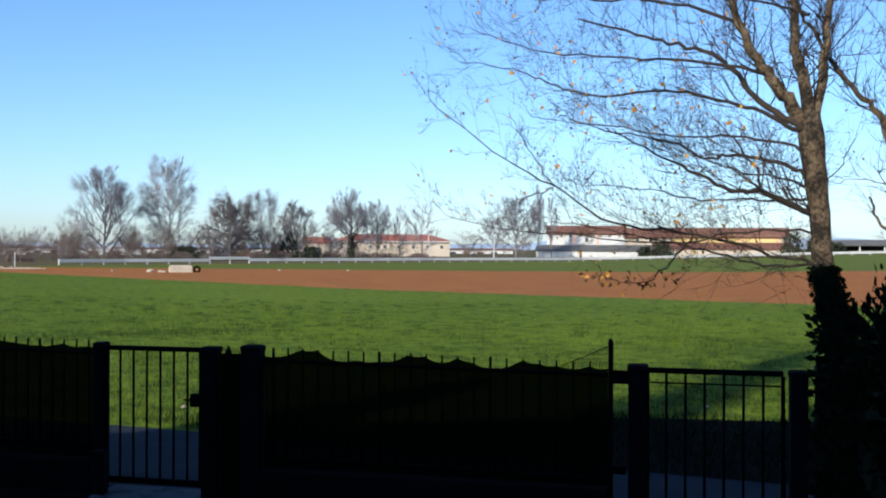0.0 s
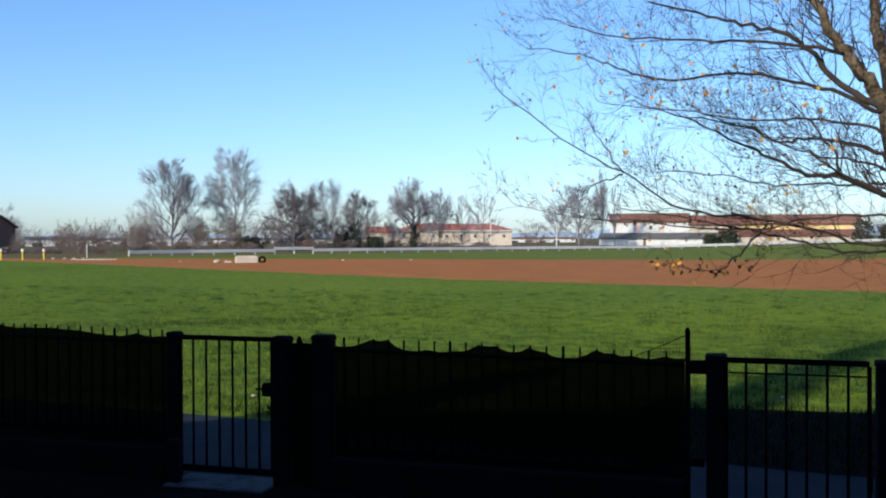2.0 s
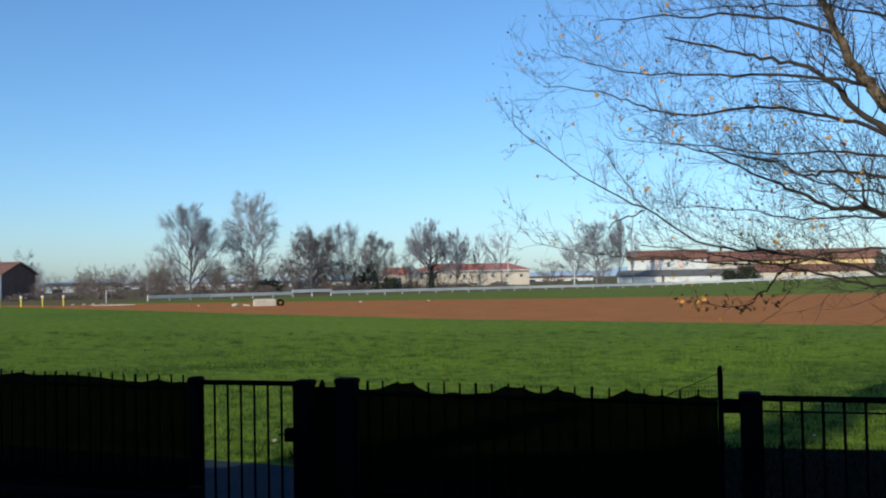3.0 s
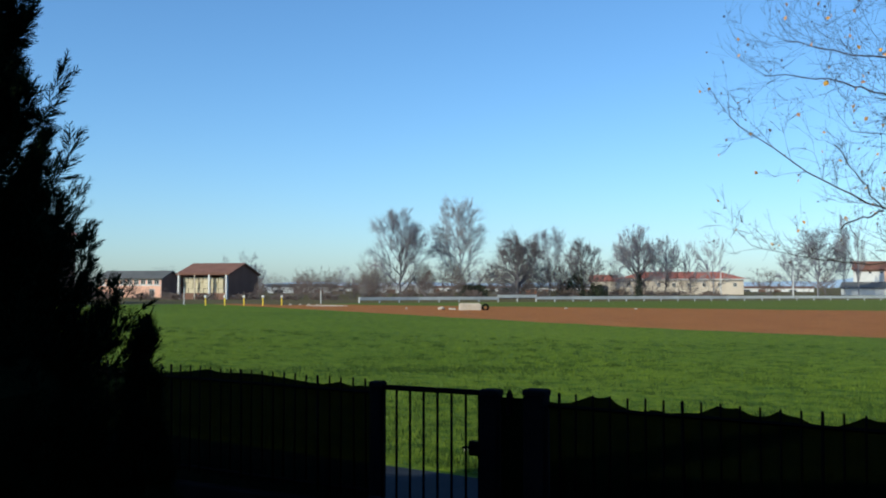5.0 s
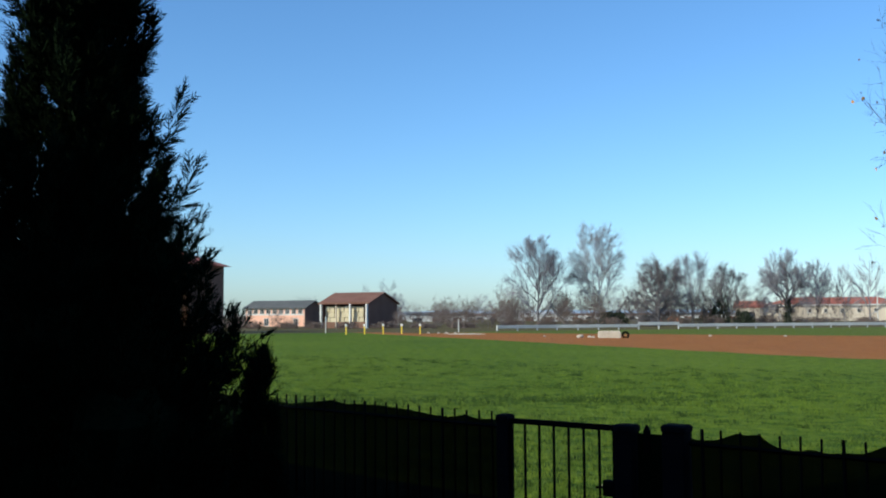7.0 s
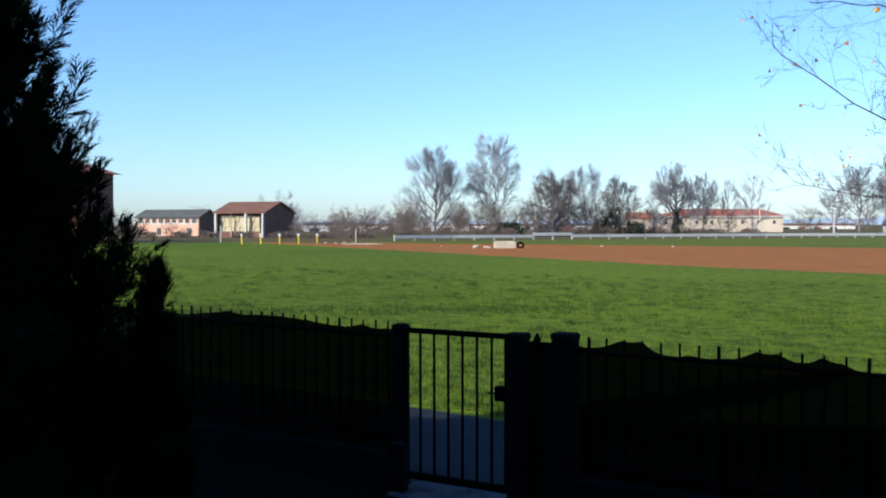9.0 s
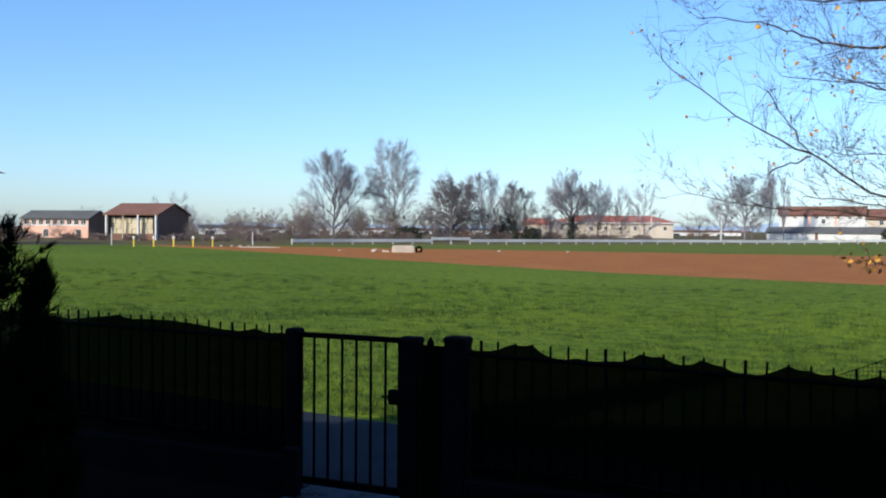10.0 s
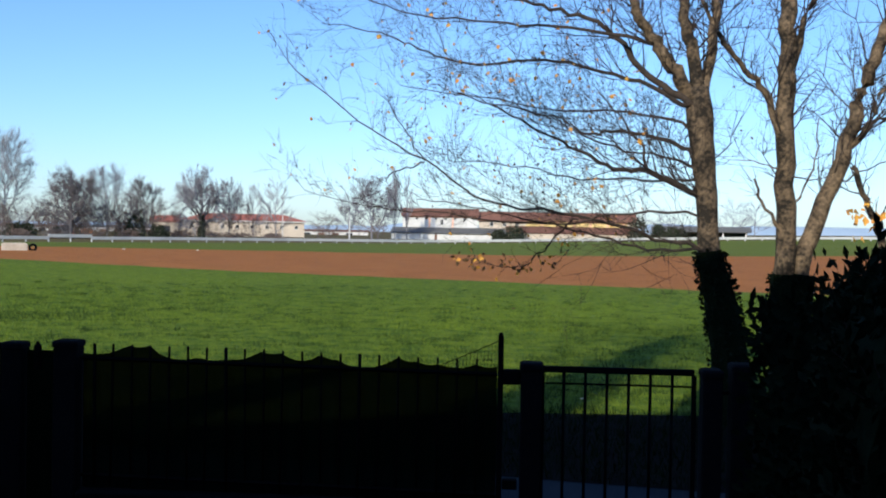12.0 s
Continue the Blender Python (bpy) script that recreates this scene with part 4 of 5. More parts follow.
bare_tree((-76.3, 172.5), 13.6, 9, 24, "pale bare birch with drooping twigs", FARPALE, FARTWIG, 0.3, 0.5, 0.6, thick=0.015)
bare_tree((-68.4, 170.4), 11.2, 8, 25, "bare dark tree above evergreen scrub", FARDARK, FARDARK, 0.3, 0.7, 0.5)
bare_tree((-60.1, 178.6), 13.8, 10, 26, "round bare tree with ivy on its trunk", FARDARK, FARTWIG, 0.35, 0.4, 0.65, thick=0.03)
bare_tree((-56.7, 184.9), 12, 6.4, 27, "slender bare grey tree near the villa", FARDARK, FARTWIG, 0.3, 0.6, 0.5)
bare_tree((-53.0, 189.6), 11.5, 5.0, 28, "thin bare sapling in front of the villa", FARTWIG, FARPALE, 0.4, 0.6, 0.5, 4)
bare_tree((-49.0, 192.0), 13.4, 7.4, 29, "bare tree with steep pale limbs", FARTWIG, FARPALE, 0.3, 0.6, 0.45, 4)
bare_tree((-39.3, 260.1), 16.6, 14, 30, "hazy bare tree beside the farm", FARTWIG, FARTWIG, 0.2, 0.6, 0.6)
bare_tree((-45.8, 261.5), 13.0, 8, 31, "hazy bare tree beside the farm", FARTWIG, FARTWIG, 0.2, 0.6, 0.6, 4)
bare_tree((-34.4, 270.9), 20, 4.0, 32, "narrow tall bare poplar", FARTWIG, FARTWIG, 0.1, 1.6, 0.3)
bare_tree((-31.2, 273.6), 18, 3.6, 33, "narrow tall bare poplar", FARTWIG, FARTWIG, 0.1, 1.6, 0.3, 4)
bare_tree((-148.9, 168.4), 10.4, 6, 34, "bare tree rising behind the barn", FARDARK, FARTWIG, 0.3, 0.5, 0.6, 4)
bare_tree((-152.8, 164.9), 9.4, 3.4, 35, "small bare tree behind the barn", FARDARK, FARTWIG, 0.3, 0.5, 0.6, 4)
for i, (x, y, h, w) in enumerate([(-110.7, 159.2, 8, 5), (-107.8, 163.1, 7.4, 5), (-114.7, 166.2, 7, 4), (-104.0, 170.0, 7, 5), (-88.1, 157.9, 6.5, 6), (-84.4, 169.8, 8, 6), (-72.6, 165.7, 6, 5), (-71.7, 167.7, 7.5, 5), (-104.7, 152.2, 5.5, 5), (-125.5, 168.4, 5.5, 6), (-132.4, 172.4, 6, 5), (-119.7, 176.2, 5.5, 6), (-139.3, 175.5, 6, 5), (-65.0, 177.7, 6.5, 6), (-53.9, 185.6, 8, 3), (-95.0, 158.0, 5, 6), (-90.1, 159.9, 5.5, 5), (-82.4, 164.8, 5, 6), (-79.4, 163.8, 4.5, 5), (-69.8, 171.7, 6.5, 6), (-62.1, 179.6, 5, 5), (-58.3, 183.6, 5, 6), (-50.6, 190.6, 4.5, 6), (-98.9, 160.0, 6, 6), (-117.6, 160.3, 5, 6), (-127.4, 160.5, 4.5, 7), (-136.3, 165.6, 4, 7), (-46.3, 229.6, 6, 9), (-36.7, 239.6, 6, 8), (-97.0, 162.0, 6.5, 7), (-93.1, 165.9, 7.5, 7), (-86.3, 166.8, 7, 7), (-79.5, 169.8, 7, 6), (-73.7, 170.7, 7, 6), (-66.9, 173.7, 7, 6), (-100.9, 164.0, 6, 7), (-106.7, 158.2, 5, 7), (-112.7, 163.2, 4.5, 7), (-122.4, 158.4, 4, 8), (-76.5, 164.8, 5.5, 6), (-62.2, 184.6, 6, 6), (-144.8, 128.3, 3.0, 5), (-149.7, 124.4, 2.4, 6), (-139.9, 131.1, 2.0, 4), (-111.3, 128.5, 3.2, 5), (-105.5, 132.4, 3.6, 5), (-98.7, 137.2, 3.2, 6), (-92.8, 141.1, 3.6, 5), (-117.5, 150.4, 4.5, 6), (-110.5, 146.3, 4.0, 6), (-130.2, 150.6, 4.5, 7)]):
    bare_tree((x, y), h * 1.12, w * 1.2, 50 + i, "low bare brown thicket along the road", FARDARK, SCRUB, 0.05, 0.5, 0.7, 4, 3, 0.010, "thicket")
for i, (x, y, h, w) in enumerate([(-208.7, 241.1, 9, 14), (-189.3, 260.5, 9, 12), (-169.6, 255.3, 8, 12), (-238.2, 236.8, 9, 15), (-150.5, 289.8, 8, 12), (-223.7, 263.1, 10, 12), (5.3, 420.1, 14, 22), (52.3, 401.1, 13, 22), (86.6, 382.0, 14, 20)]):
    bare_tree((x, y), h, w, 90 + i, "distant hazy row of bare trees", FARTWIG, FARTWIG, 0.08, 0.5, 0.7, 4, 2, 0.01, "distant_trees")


def shrub(at, sx, sy, h, seed, label, material, name="shrub", n=700, size=0.35):
    rnd = random.Random(seed)
    ob = thing(name, label, "shrub", (at[0], at[1], rise(*at) - 0.05))
    st, lv = Shape(), Shape()
    for k in range(9):
        a = rnd.uniform(0, 6.283)
        st.tube([(0, 0, 0), (math.cos(a) * sx * 0.25, math.sin(a) * sy * 0.25, h * 0.5), (math.cos(a) * sx * 0.4, math.sin(a) * sy * 0.4, h * 0.8)], [0.06, 0.04, 0.02], 4)
    for k in range(n):
        a, u, q = rnd.uniform(0, 6.283), rnd.random(), rnd.random() ** 0.4
        bump = 0.8 + 0.35 * noise.noise((math.cos(a) * 2 + seed, math.sin(a) * 2, u * 3))
        p = Vector((math.cos(a) * sx / 2 * q * bump * math.sqrt(1 - 0.8 * u * u), math.sin(a) * sy / 2 * q * bump * math.sqrt(1 - 0.8 * u * u), h * u * bump))
        lv.leaf(p, rvec(rnd) + Vector((0, 0, 0.4)), rvec(rnd), size * rnd.uniform(0.6, 1.4), 0.6)
    part("stems", st, FARDARK, ob)
    part("foliage", lv, material, ob, kind="stuff")


shrub((-87.5, 161.4), 8.5, 4, 2.9, 1, "dark green evergreen hedge below the tall tree", EVERGREEN, n=2200)
shrub((-65.9, 171.2), 5, 4, 3.0, 2, "dark round evergreen bush near the villa", EVERGREEN, n=1500)
shrub((-69.3, 169.7), 4, 3, 6.5, 3, "dark evergreen bush around a bare tree", EVERGREEN, n=1200)
shrub((-71.2, 168.2), 5, 3, 4.2, 8, "dark evergreen bush around a bare tree", EVERGREEN, n=1200)
shrub((-80.9, 163.8), 5, 3, 2.4, 9, "dark evergreen hedge below the bare trees", EVERGREEN, n=1000)
shrub((-60.1, 178.5), 1.8, 1.8, 6.0, 4, "ivy mass climbing a tree trunk", EVERGREEN, "ivy_mass", n=900, size=0.3)
for i, (x, y, w, h) in enumerate([(-96.9, 153.1, 6, 1.8), (-102.7, 150.2, 7, 1.4), (-74.5, 162.8, 6, 2.0), (-80.4, 159.8, 5, 1.6), (-91.1, 156.0, 7, 1.6), (-85.2, 156.9, 6, 1.8), (-69.7, 166.7, 6, 2.0), (-63.0, 175.7, 6, 2.2), (-56.3, 182.6, 8, 1.6), (-48.6, 189.6, 8, 1.2), (-95.4, 261.5, 9, 1.3), (-86.7, 264.5, 9, 1.5), (-78.0, 267.4, 9, 1.2), (-69.3, 270.4, 9, 1.4)]):
    shrub((x, y), w, 3, h, 20 + i, "dry brown scrub along the road", SCRUB, "scrub", 700, 0.3)
for i, (x, y, w, h) in enumerate([(-138, 117, 8, 1.5), (-131, 119, 7, 1.3), (-125, 120, 7, 1.2), (-119, 122, 7, 1.3), (-113, 125, 8, 1.2), (-144, 119, 7, 2.6), (-150, 122, 8, 2.9), (-106, 127, 8, 1.1), (-99, 129, 8, 1.2)]):
    shrub((x, y), w, 2.5, h, 70 + i, "brown hedge of dry brush along the road", SCRUB, "brush_hedge", 650, 0.3)
for i, (x, w, h) in enumerate([(-0.5, 9, 4.2), (-5.3, 5, 3.0), (35, 8, 6.5), (41.2, 6, 4.5), (46, 9, 3.2)]):
    shrub((x, 283), w, 4, h, 40 + i, "green garden bushes by the farm buildings", EVERGREEN, "garden_bush", 900, 0.6)


# ---- far buildings ----
def window(parent, u, z, w, h, shut=False):
    """A framed window in a front wall, which lies in the plane y = 0."""
    wd = part("window", Shape().box(u - w / 2 - 0.12, u + w / 2 + 0.12, -0.06, -0.003, z - 0.12, z), WHITE, parent, "white-framed window")
    fr = Shape()
    fr.box(u - w / 2 - 0.1, u - w / 2, -0.05, -0.004, z, z + h).box(u + w / 2, u + w / 2 + 0.1, -0.05, -0.004, z, z + h)
    fr.box(u - w / 2 - 0.1, u + w / 2 + 0.1, -0.05, -0.004, z + h, z + h + 0.1).box(u - 0.03, u + 0.03, -0.045, -0.02, z, z + h)
    part("frame", fr, WHITE, wd)
    part("pane", Shape().box(u - w / 2, u + w / 2, -0.018, -0.006, z, z + h), BRICK if shut else GLASS, wd)


def gable_roof(w, d, e, r, o, t=0.22):
    """Ridge along the front."""
    sh = Shape()
    k = (r - e) / (d / 2)
    lo = e - o * k
    sh.prism([(-o, -o, lo), (w + o, -o, lo), (w + o, d / 2, r), (-o, d / 2, r)], t)
    sh.prism([(-o, d / 2, r), (w + o, d / 2, r), (w + o, d + o, lo), (-o, d + o, lo)], t)
    return sh


def gable_walls(w, d, e, r, t=0.3):
    sh = Shape()
    sh.box(0, w, 0, t, -1.0, e).box(0, w, d - t, d, -1.0, e)
    ends = []
    for x in (0, w - t):
        ends.append(Shape())
        ends[-1].prism([(x, t, -1.0), (x, d - t, -1.0), (x, d - t, e), (x, d / 2, r - 0.25), (x, t, e)], -t)
    return sh, ends


def barn():
    ob = thing("open_barn", "open-fronted brick barn with white columns and tiled roof", "barn", (-127.4, 123.8, -0.1), 14)
    w, d, e, r = 9.9, 12.2, 4.75, 6.7
    fr, ends = gable_walls(w, d, e, r)
    for end in ends:
        part("gable_wall", end, BRICK, ob, "brown brick gable wall")
    part("back_wall", Shape().box(0.3, w - 0.3, d - 0.3, d, -1, e), BRICK, ob)
    part("roof", gable_roof(w, d, e, r, 0.35), TILE, ob, "reddish brown tile roof")
    for x in (0.25, 6.3, w - 0.25):
        part("column", Shape().box(x - 0.14, x + 0.14, -0.3, 0.26, -1, e - 0.16), WHITE, ob, "white plastered column")
    part("lintel", Shape().box(0, w, 0.0, 0.3, e - 0.15, e + 0.1), BRICK, ob)
    part("slim_post", Shape().box(3.2, 3.36, 0.0, 0.2, -1, e - 0.16), CREAM, ob)
    part("low_wall", Shape().box(0.4, w - 0.4, 0.32, 0.6, -1, 1.25), BRICK, ob)
    hay = thing("straw_stack", "stack of pale straw bales stored in the barn", "straw", (-127.4, 123.8, -0.1), 14)
    for j in range(4):
        for i in range(8):
            part("bale", Shape().box(0.6 + i * 1.0, 1.56 + i * 1.0, 0.75 + 0.08 * ((i + j) % 3), 3.0, 0.02 + j * 1.02, 1.02 + j * 1.02, chamfer=0.05), HAY, hay)


def salmon():
    ob = thing("salmon_building", "long salmon two-storey building with a row of windows", "building", (-166.4, 140.5, -0.3), 17.3)
    w, d, e, r = 14.5, 8.5, 4.5, 6.0
    fr, ends = gable_walls(w, d, e, r)
    part("front_wall", fr, PINK, ob, "salmon plaster wall")
    for end in ends:
        part("gable_wall", end, BRICK, ob)
    part("roof", gable_roof(w, d, e, r, 0.5), GREYROOF, ob, "grey corrugated roof")
    part("white_band", Shape().box(0, w, -0.08, -0.003, 2.75, 2.95).box(0, w, -0.08, -0.003, 4.1, 4.4), WHITE, ob)
    for k in range(9):
        window(ob, 1.0 + k * 1.56, 3.05, 0.95, 0.95)
    for k in (2, 6):
        window(ob, 1.6 + k * 1.8, 0.5, 1.0, 1.5)


def tower():
    ob = thing("brick_house", "tall brown brick house with hipped red roof", "house", (-116.5, 73.0, 0), 15.5)
    w, d, e = 12.0, 8.0, 9.2
    part("wall", Shape().box(0, w, 0, d, -1, e), BRICK, ob)
    rf = Shape()
    a, b, c, f = (-0.8, -0.8, e - 0.05), (w + 0.8, -0.8, e - 0.05), (w + 0.8, d + 0.8, e - 0.05), (-0.8, d + 0.8, e - 0.05)
    p, q = (4, d / 2, e + 1.9), (w - 4, d / 2, e + 1.9)
    rf.poly(a, b, q, p).poly(b, c, q).poly(c, f, p, q).poly(f, a, p).poly(f, c, b, a)
    part("roof", rf, REDTILE, ob)
    for k in range(3):
        window(ob, 2 + 4 * k, 6.2, 1.1, 1.5)
        window(ob, 2 + 4 * k, 2.8, 1.1, 1.5)


def farm():
    ob = thing("farm_house", "long white farmhouse block with a brown tile roof", "building", (-34.5, 290.8, 0), 2.5, size=(0.965, 1, 1))
    w, d, e, r = 23.6, 9, 7.4, 9.6
    fr, ends = gable_walls(w, d, e, r)
    part("front_wall", fr, WHITE, ob, "white plaster wall")
    for end in ends:
        part("gable_wall", end, CREAM, ob)
    part("roof", gable_roof(w, d, e, r, 0.5), TILE, ob, "brown tile roof")
    part("eaves_band", Shape().box(0, w, -0.1, -0.003, 6.6, 6.9), BRICK, ob)
    for u in (8.5, 15.8):
        part("pilaster", Shape().box(u - 0.25, u + 0.25, -0.14, -0.003, 3.6, 6.6), PINK, ob)
    window(ob, 12.4, 4.6, 0.9, 1.3)
    for k in range(8):
        window(ob, 1.5 + 3 * k, 6.05, 0.8, 0.5)

    lean = thing("lean_to", "low white lean-to with a dark sloping roof", "shed", (-36.8, 283.0, 0), 1.5, size=(0.965, 1, 1))
    sh = Shape().box(0, 13.2, 0, 0.3, -1, 2.1).box(14.0, 34.5, 0, 0.3, -1, 2.1).box(0, 0.3, 0.3, 7.6, -1, 2.1).box(34.2, 34.5, 0.3, 7.6, -1, 2.1)
    part("wall", sh, WHITE, lean, "whitewashed wall")
    part("door", Shape().box(13.2, 14.0, 0.05, 0.2, -0.5, 2.05), BRICK, lean)
    part("roof", Shape().prism([(-0.5, -0.5, 2.05), (35, -0.5, 2.05), (35, 7.6, 3.7), (-0.5, 7.6, 3.7)], 0.2), GREYROOF, lean, "dark grey roof")

    mid = thing("farm_wing", "long farm wing with cream and yellow walls", "building", (-11.4, 292.5, 0.2), -0.6, size=(0.965, 1, 1))
    w, d, e, r = 48.2, 9, 6.3, 8.7
    part("cream_wall", Shape().box(0, 14.8, 0, 0.3, -1, e), CREAM, mid)
    part("yellow_wall", Shape().box(14.8, 46, -0.05, 0.3, -1, e), YELLOWP, mid, "bright yellow plaster wall")
    part("end_wall", Shape().box(46, w, 0.1, 0.3, -1, e).box(w - 0.3, w, 0.3, d, -1, e).box(0, w, d - 0.3, d, -1, e), CREAM, mid)
    part("roof", gable_roof(w, d, e, r, 0.8), TILE, mid, "brown tile roof")
    for u in (19.8, 24.8, 29.8, 34.8, 40.0, 45.0):
        part("pilaster", Shape().box(u - 0.3, u + 0.3, -0.2, -0.053, -1, e - 0.3), PINK, mid)
    for u in (4, 8, 12):
        window(mid, u, 4.2, 1.0, 1.2)
    low = thing("low_shed", "low brown-roofed outbuilding before the yellow wing", "shed", (-2.8, 286.8, 0.2), 0, size=(0.965, 1, 1))
    part("wall", Shape().box(0, 40, 0, 4, -1, 2.4), CREAM, low)
    part("roof", Shape().prism([(-0.4, -0.5, 2.4), (40.4, -0.5, 2.4), (40.4, 5, 4.3), (-0.4, 5, 4.3)], 0.2), TILE, low)

    shed = thing("dark_roof_shed", "open shed with a low dark roof on white posts", "shed", (40.3, 288.3, 1.3), -10)
    part("roof", gable_roof(27, 9, 2.7, 4.0, 0.8), GREYROOF, shed, "dark low-pitched roof")
    for u in (0.4, 6.8, 13.2, 19.6, 26.0):
        part("post", Shape().box(u, u + 0.4, 0, 0.4, -0.6, 2.55), WHITE, shed)
    part("back_wall", Shape().box(0, 27, 8.6, 9, -1, 2.6), EVERGREEN, shed)


def villa():
    ob = thing("villa", "long low cream villa with a red hipped roof", "house", (-98.0, 276.4, 0.1), 15.4, size=(0.965, 1, 1))
    w, d, e = 37.0, 12, 4.6
    part("wall", Shape().box(0, w, 0, d, -1, e), CREAM, ob, "cream plaster wall")
    rf = Shape()
    a, b, c, f = (-0.8, -0.8, e), (w + 0.8, -0.8, e), (w + 0.8, d + 0.8, e), (-0.8, d + 0.8, e)
    p, q = (6.5, d / 2, e + 2.1), (w - 6.5, d / 2, e + 2.1)
    rf.poly(a, b, q, p).poly(b, c, q).poly(c, f, p, q).poly(f, a, p).poly(f, c, b, a)
    part("roof", rf, REDTILE, ob, "red hipped tile roof")
    part("eaves", Shape().box(-0.7, w + 0.7, -0.72, -0.6, e - 0.35, e - 0.02), WHITE, ob)
    for k in range(8):
        window(ob, 3 + k * 4.5, 2.3, 0.9, 1.0)
    part("chimney", Shape().box(12, 12.8, 5, 5.8, e + 1, e + 3), BRICK, ob)
    wing = thing("villa_wing", "small cream wing with a red roof beside the villa", "house", (-105.9, 272.9, 0.1), 15.4)
    part("wall", Shape().box(0, 7.6, 0, 8, -1, 4.2), CREAM, wing)
    part("roof", gable_roof(7.6, 8, 4.2, 5.8, 0.5), REDTILE, wing)
    part("arch", Shape().box(2, 5.4, -0.04, -0.003, 0, 2.6), GLASS, wing)


barn()
salmon()
tower()
farm()
villa()


def strip(x, y, w, h, rz, label, roof, name="distant_hall"):
    ob = thing(name, label, "building", (x, y, 0), rz)
    part("wall", Shape().box(0, w, 0, 12, -1, h), WHITE, ob)
    part("roof", gable_roof(w, 12, h, h + 0.8, 0.4), roof, ob)
    for k in range(int(w / 7)):
        part("door", Shape().box(2 + 7 * k, 5.2 + 7 * k, -0.05, -0.003, 0, h * 0.5), BRICK if k % 3 else GLASS, ob)


strip(-332.8, 366.0, 30, 2.6, 38, "distant low white hall with a pale roof", WHITE)
strip(-306.4, 387.2, 55, 2.2, 36, "distant long white wall of halls", BRICK)
strip(-261.6, 418.2, 60, 2.0, 27, "distant long white wall of halls", BRICK)
strip(-206.2, 445.4, 60, 2.0, 24, "distant long white wall of halls", GREYROOF)
strip(-151.0, 469.1, 45, 2.0, 16, "distant long white wall of halls", GREYROOF)
strip(-108.3, 481.1, 34, 1.9, 10, "distant low white hall beside the villa", BRICK)
strip(-220.7, 263.1, 22, 2.5, 40, "distant white hall behind the barn", GREYROOF)
strip(-195.4, 283.4, 26, 2.6, 38, "distant white hall behind the barn", WHITE)
for x, y, w, h in ((-93.6, 199.7, 2.4, 1.7), (-99.5, 204.8, 2.0, 1.4)):
    ob = thing("covered_stack", "orange-covered stack behind the trees", "stack", (x, y, 0), 25)
    part("cover", Shape().box(0, w, 0, 2, 0, h, chamfer=0.25), ORANGE, ob)
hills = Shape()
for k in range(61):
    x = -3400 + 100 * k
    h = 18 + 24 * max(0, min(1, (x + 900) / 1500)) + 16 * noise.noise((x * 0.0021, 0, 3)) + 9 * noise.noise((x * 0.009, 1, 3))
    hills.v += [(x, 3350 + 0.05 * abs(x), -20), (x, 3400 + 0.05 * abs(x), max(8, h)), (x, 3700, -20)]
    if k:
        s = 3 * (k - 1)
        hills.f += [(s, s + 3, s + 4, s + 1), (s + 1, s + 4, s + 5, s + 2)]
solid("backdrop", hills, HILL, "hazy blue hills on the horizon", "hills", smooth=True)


# ---- small things in the field ----
trough = thing("concrete_trough", "pale weathered concrete block lying at the field edge", "block", (-45.1, 77.0, 0), 31)
part("block", Shape().box(0, 2.15, 0, 0.9, -0.05, 0.62, chamfer=0.06), STONE, trough)
part("rim", Shape().box(0.15, 2.0, 0.1, 0.8, 0.61, 0.68, chamfer=0.02), STONE, trough)
tyre = thing("old_tyre", "black old tyre beside the concrete block", "tyre", (-42.9, 78.3, 0.28), 31)
ty = Shape()
for i in range(14):
    for k in range(8):
        a, b = 6.283 * i / 14, 6.283 * k / 8
        ty.v.append(((0.27 + 0.1 * math.cos(b)) * math.cos(a), 0.1 * math.sin(b), (0.27 + 0.1 * math.cos(b)) * math.sin(a)))
        ty.f.append((i * 8 + k, i * 8 + (k + 1) % 8, (i + 1) % 14 * 8 + (k + 1) % 8, (i + 1) % 14 * 8 + k))
part("casing", ty, IRON, tyre, "", True)


def rubble(x, y, s, seed, material=STONE):
    rnd = random.Random(seed)
    ob = thing("rubble_stone", "pale lump of rubble lying in the soil", "stone", (x, y, 0), group="rubble in the field")
    bm = bmesh.new()
    bmesh.ops.create_icosphere(bm, subdivisions=2, radius=s)
    for v in bm.verts:
        v.co *= 1 + 0.3 * noise.noise(v.co * (2 / s) + Vector((seed, 0, 0)))
        v.co.z *= 0.6
        v.co.z += s * 0.3
    me = bpy.data.meshes.new("stone")
    bm.to_mesh(me)
    bm.free()
    me.materials.append(material)
    part("stone", me, material, ob)


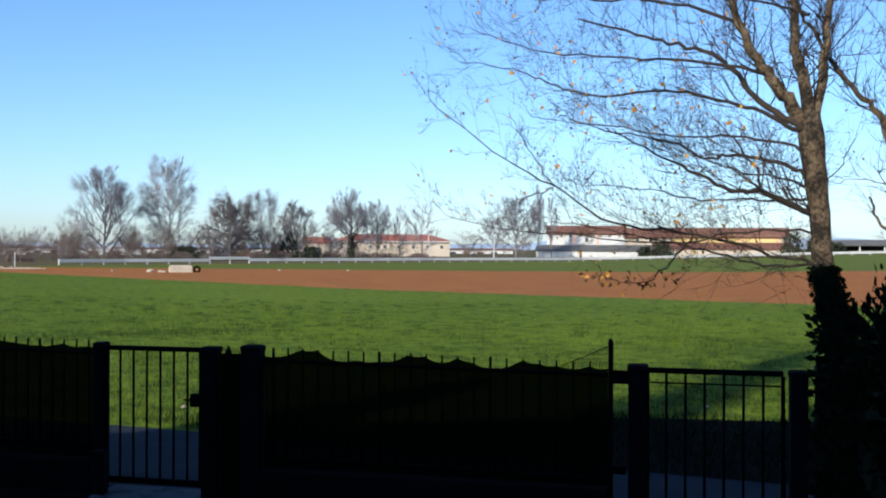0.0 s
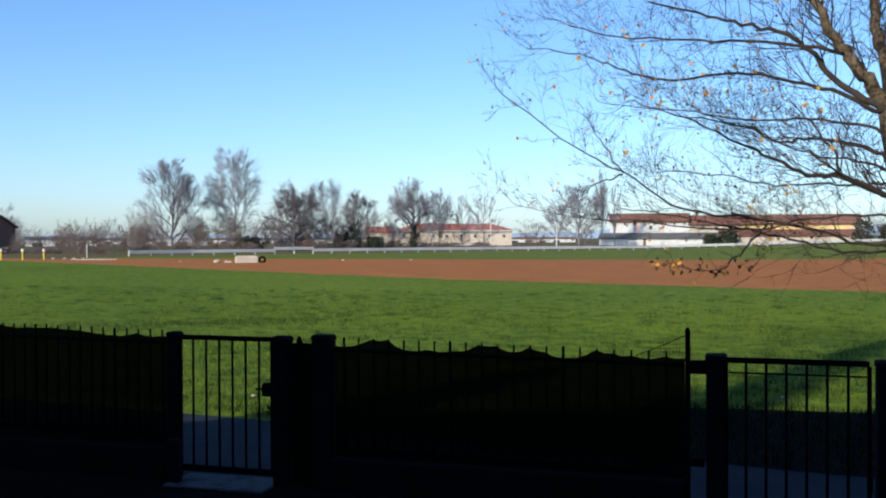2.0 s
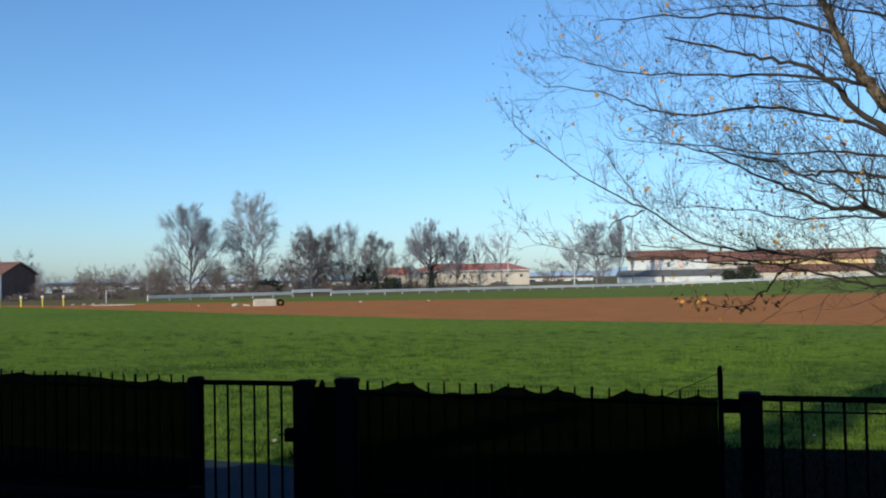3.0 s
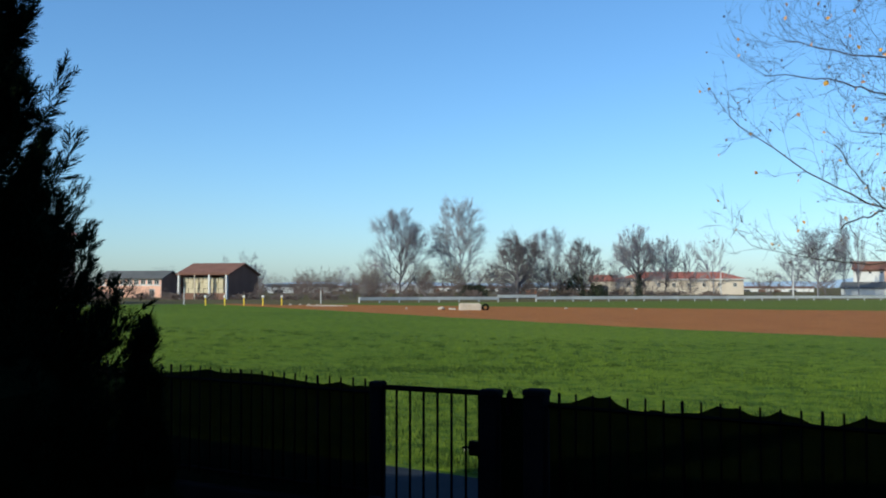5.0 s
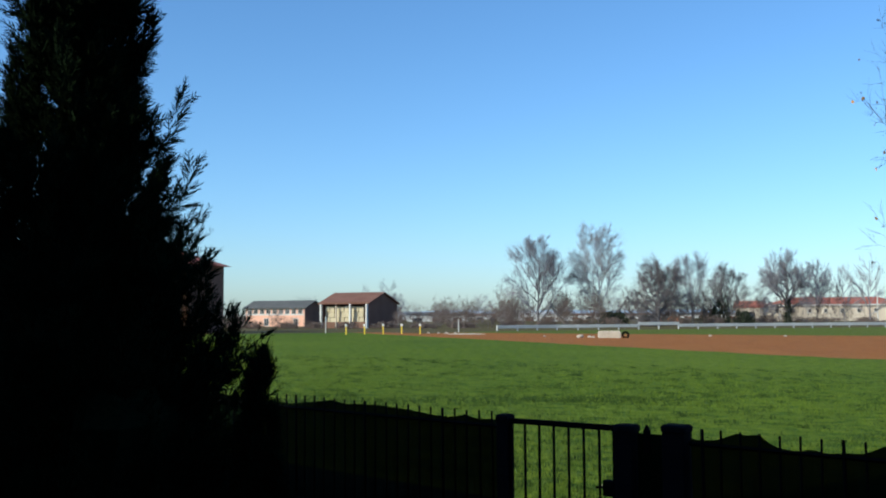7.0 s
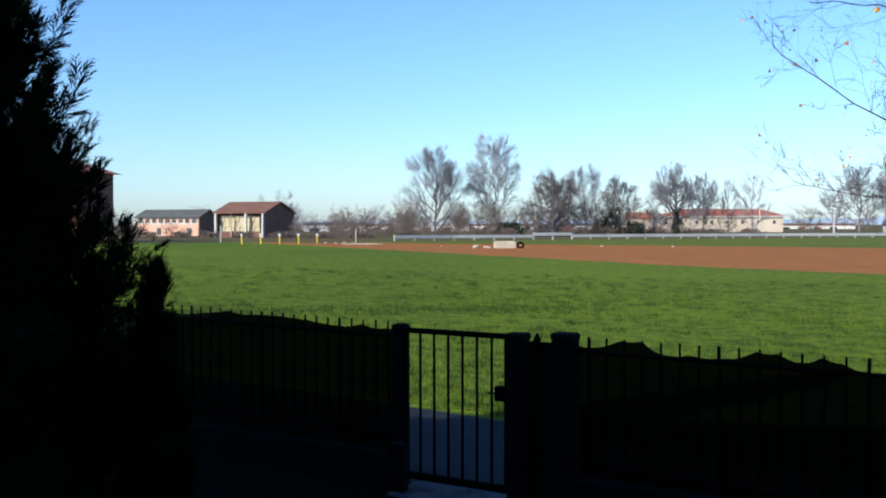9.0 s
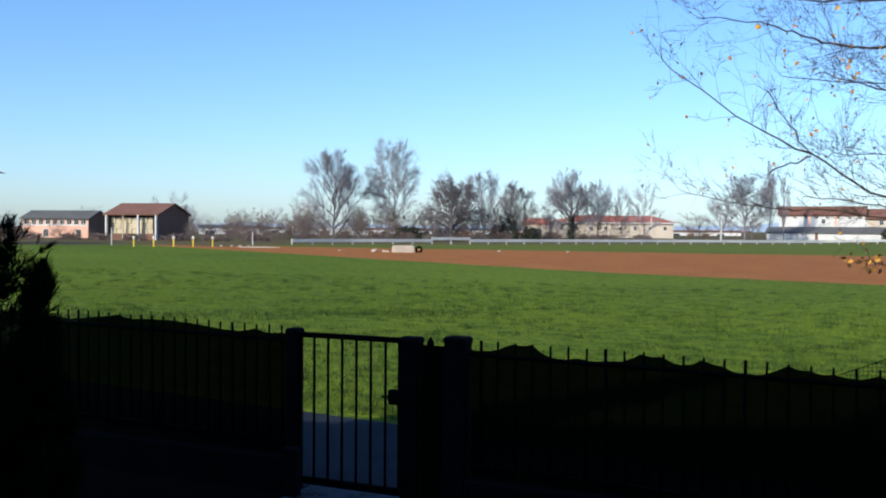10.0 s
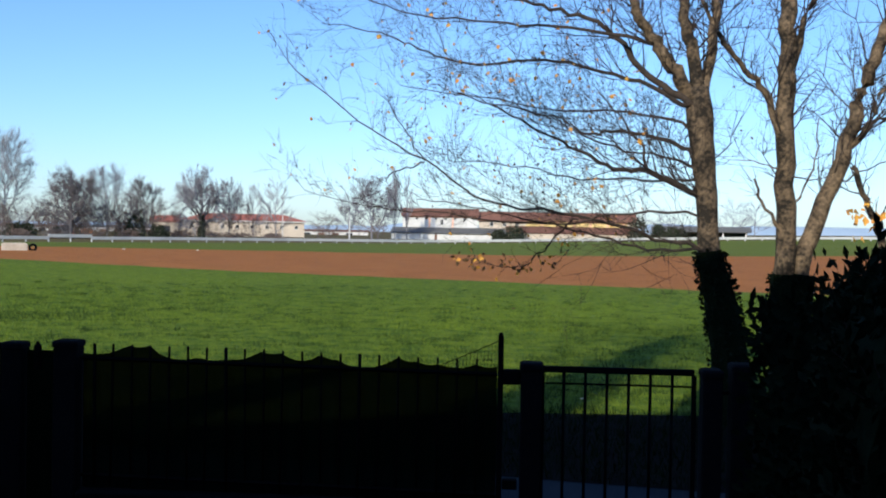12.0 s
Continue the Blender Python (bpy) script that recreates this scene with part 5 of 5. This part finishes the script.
for i, (x, y, s) in enumerate([(-47.4, 77.6, 0.35), (-46.7, 78.2, 0.22), (-46.0, 77.6, 0.2), (-52.9, 80.0, 0.14), (-38.4, 87.8, 0.16), (-31.6, 89.8, 0.14), (-75.6, 89.8, 0.2), (-74.6, 90.5, 0.18), (-73.6, 90.9, 0.2), (-72.9, 91.7, 0.15), (-5.6, 5.6, 0.06), (-6.1, 4.7, 0.045), (1.3, 6.6, 0.03)]):
    rubble(x, y, s, i)
# gravel patch at the field's corner
grv = Shape()
grnd = random.Random(2)
for k in range(260):
    x, y, s = -68.5 + grnd.gauss(0, 1.0), 87.6 + grnd.gauss(0, 0.9), grnd.uniform(0.04, 0.10)
    grv.box(x - s, x + s, y - s, y + s, -0.02, s * 0.8, chamfer=s * 0.3)
tagged(new("gravel_patch", grv.mesh("gravel_patch", STONE)), "pale gravel scattered at the field corner", "gravel", kind="stuff")


def marker(x, y):
    ob = thing("marker_post", "yellow roadside marker post with a white cap", "post", (x, y, 0), group="yellow markers")
    part("shaft", Shape().tube([(0, 0, -0.1), (0, 0, 0.95)], [0.085, 0.085], 10), YELLOW, ob)
    part("cap", Shape().box(-0.14, 0.14, -0.11, 0.11, 0.96, 1.25, chamfer=0.04), WHITE, ob)


for k in range(5):
    marker(-81.3 + 1.69 * k, 81.0 + 1.45 * k)
for x, y, h in ((-90.2, 86.7, 2.2), (-77.0, 98.0, 1.75)):
    ob = thing("thin_pole", "thin grey metal pole at the road edge", "pole", (x, y, 0))
    part("shaft", Shape().tube([(0, 0, -0.1), (0, 0, h)], [0.06, 0.06], 8), WHITE, ob)
for x, y, h in ((-47.7, 192.4, 6.3), (-34.3, 195.2, 5.4)):
    ob = thing("white_pole", "white mast behind the roadside rail", "pole", (x, y, 0))
    part("shaft", Shape().tube([(0, 0, -0.1), (0, 0, h)], [0.13, 0.1], 8), WHITE, ob)
    part("finial", Shape().tube([(0, 0, h), (0, 0, h + 0.12)], [0.13, 0.05], 8), WHITE, ob)
for x, y, dx in ((-100.8, 156.1, 4.2), (-95.5, 158.0, -4.6), (-88.2, 161.9, 3.5)):
    ob = thing("dead_trunk", "leaning dead tree trunk", "tree", (x, y, 0))
    part("trunk", Shape().tube([(0, 0, -0.1), (dx * 0.5, 0, 2.6), (dx, 0.3, 5.4)], [0.22, 0.17, 0.07], 7), FARDARK, ob)
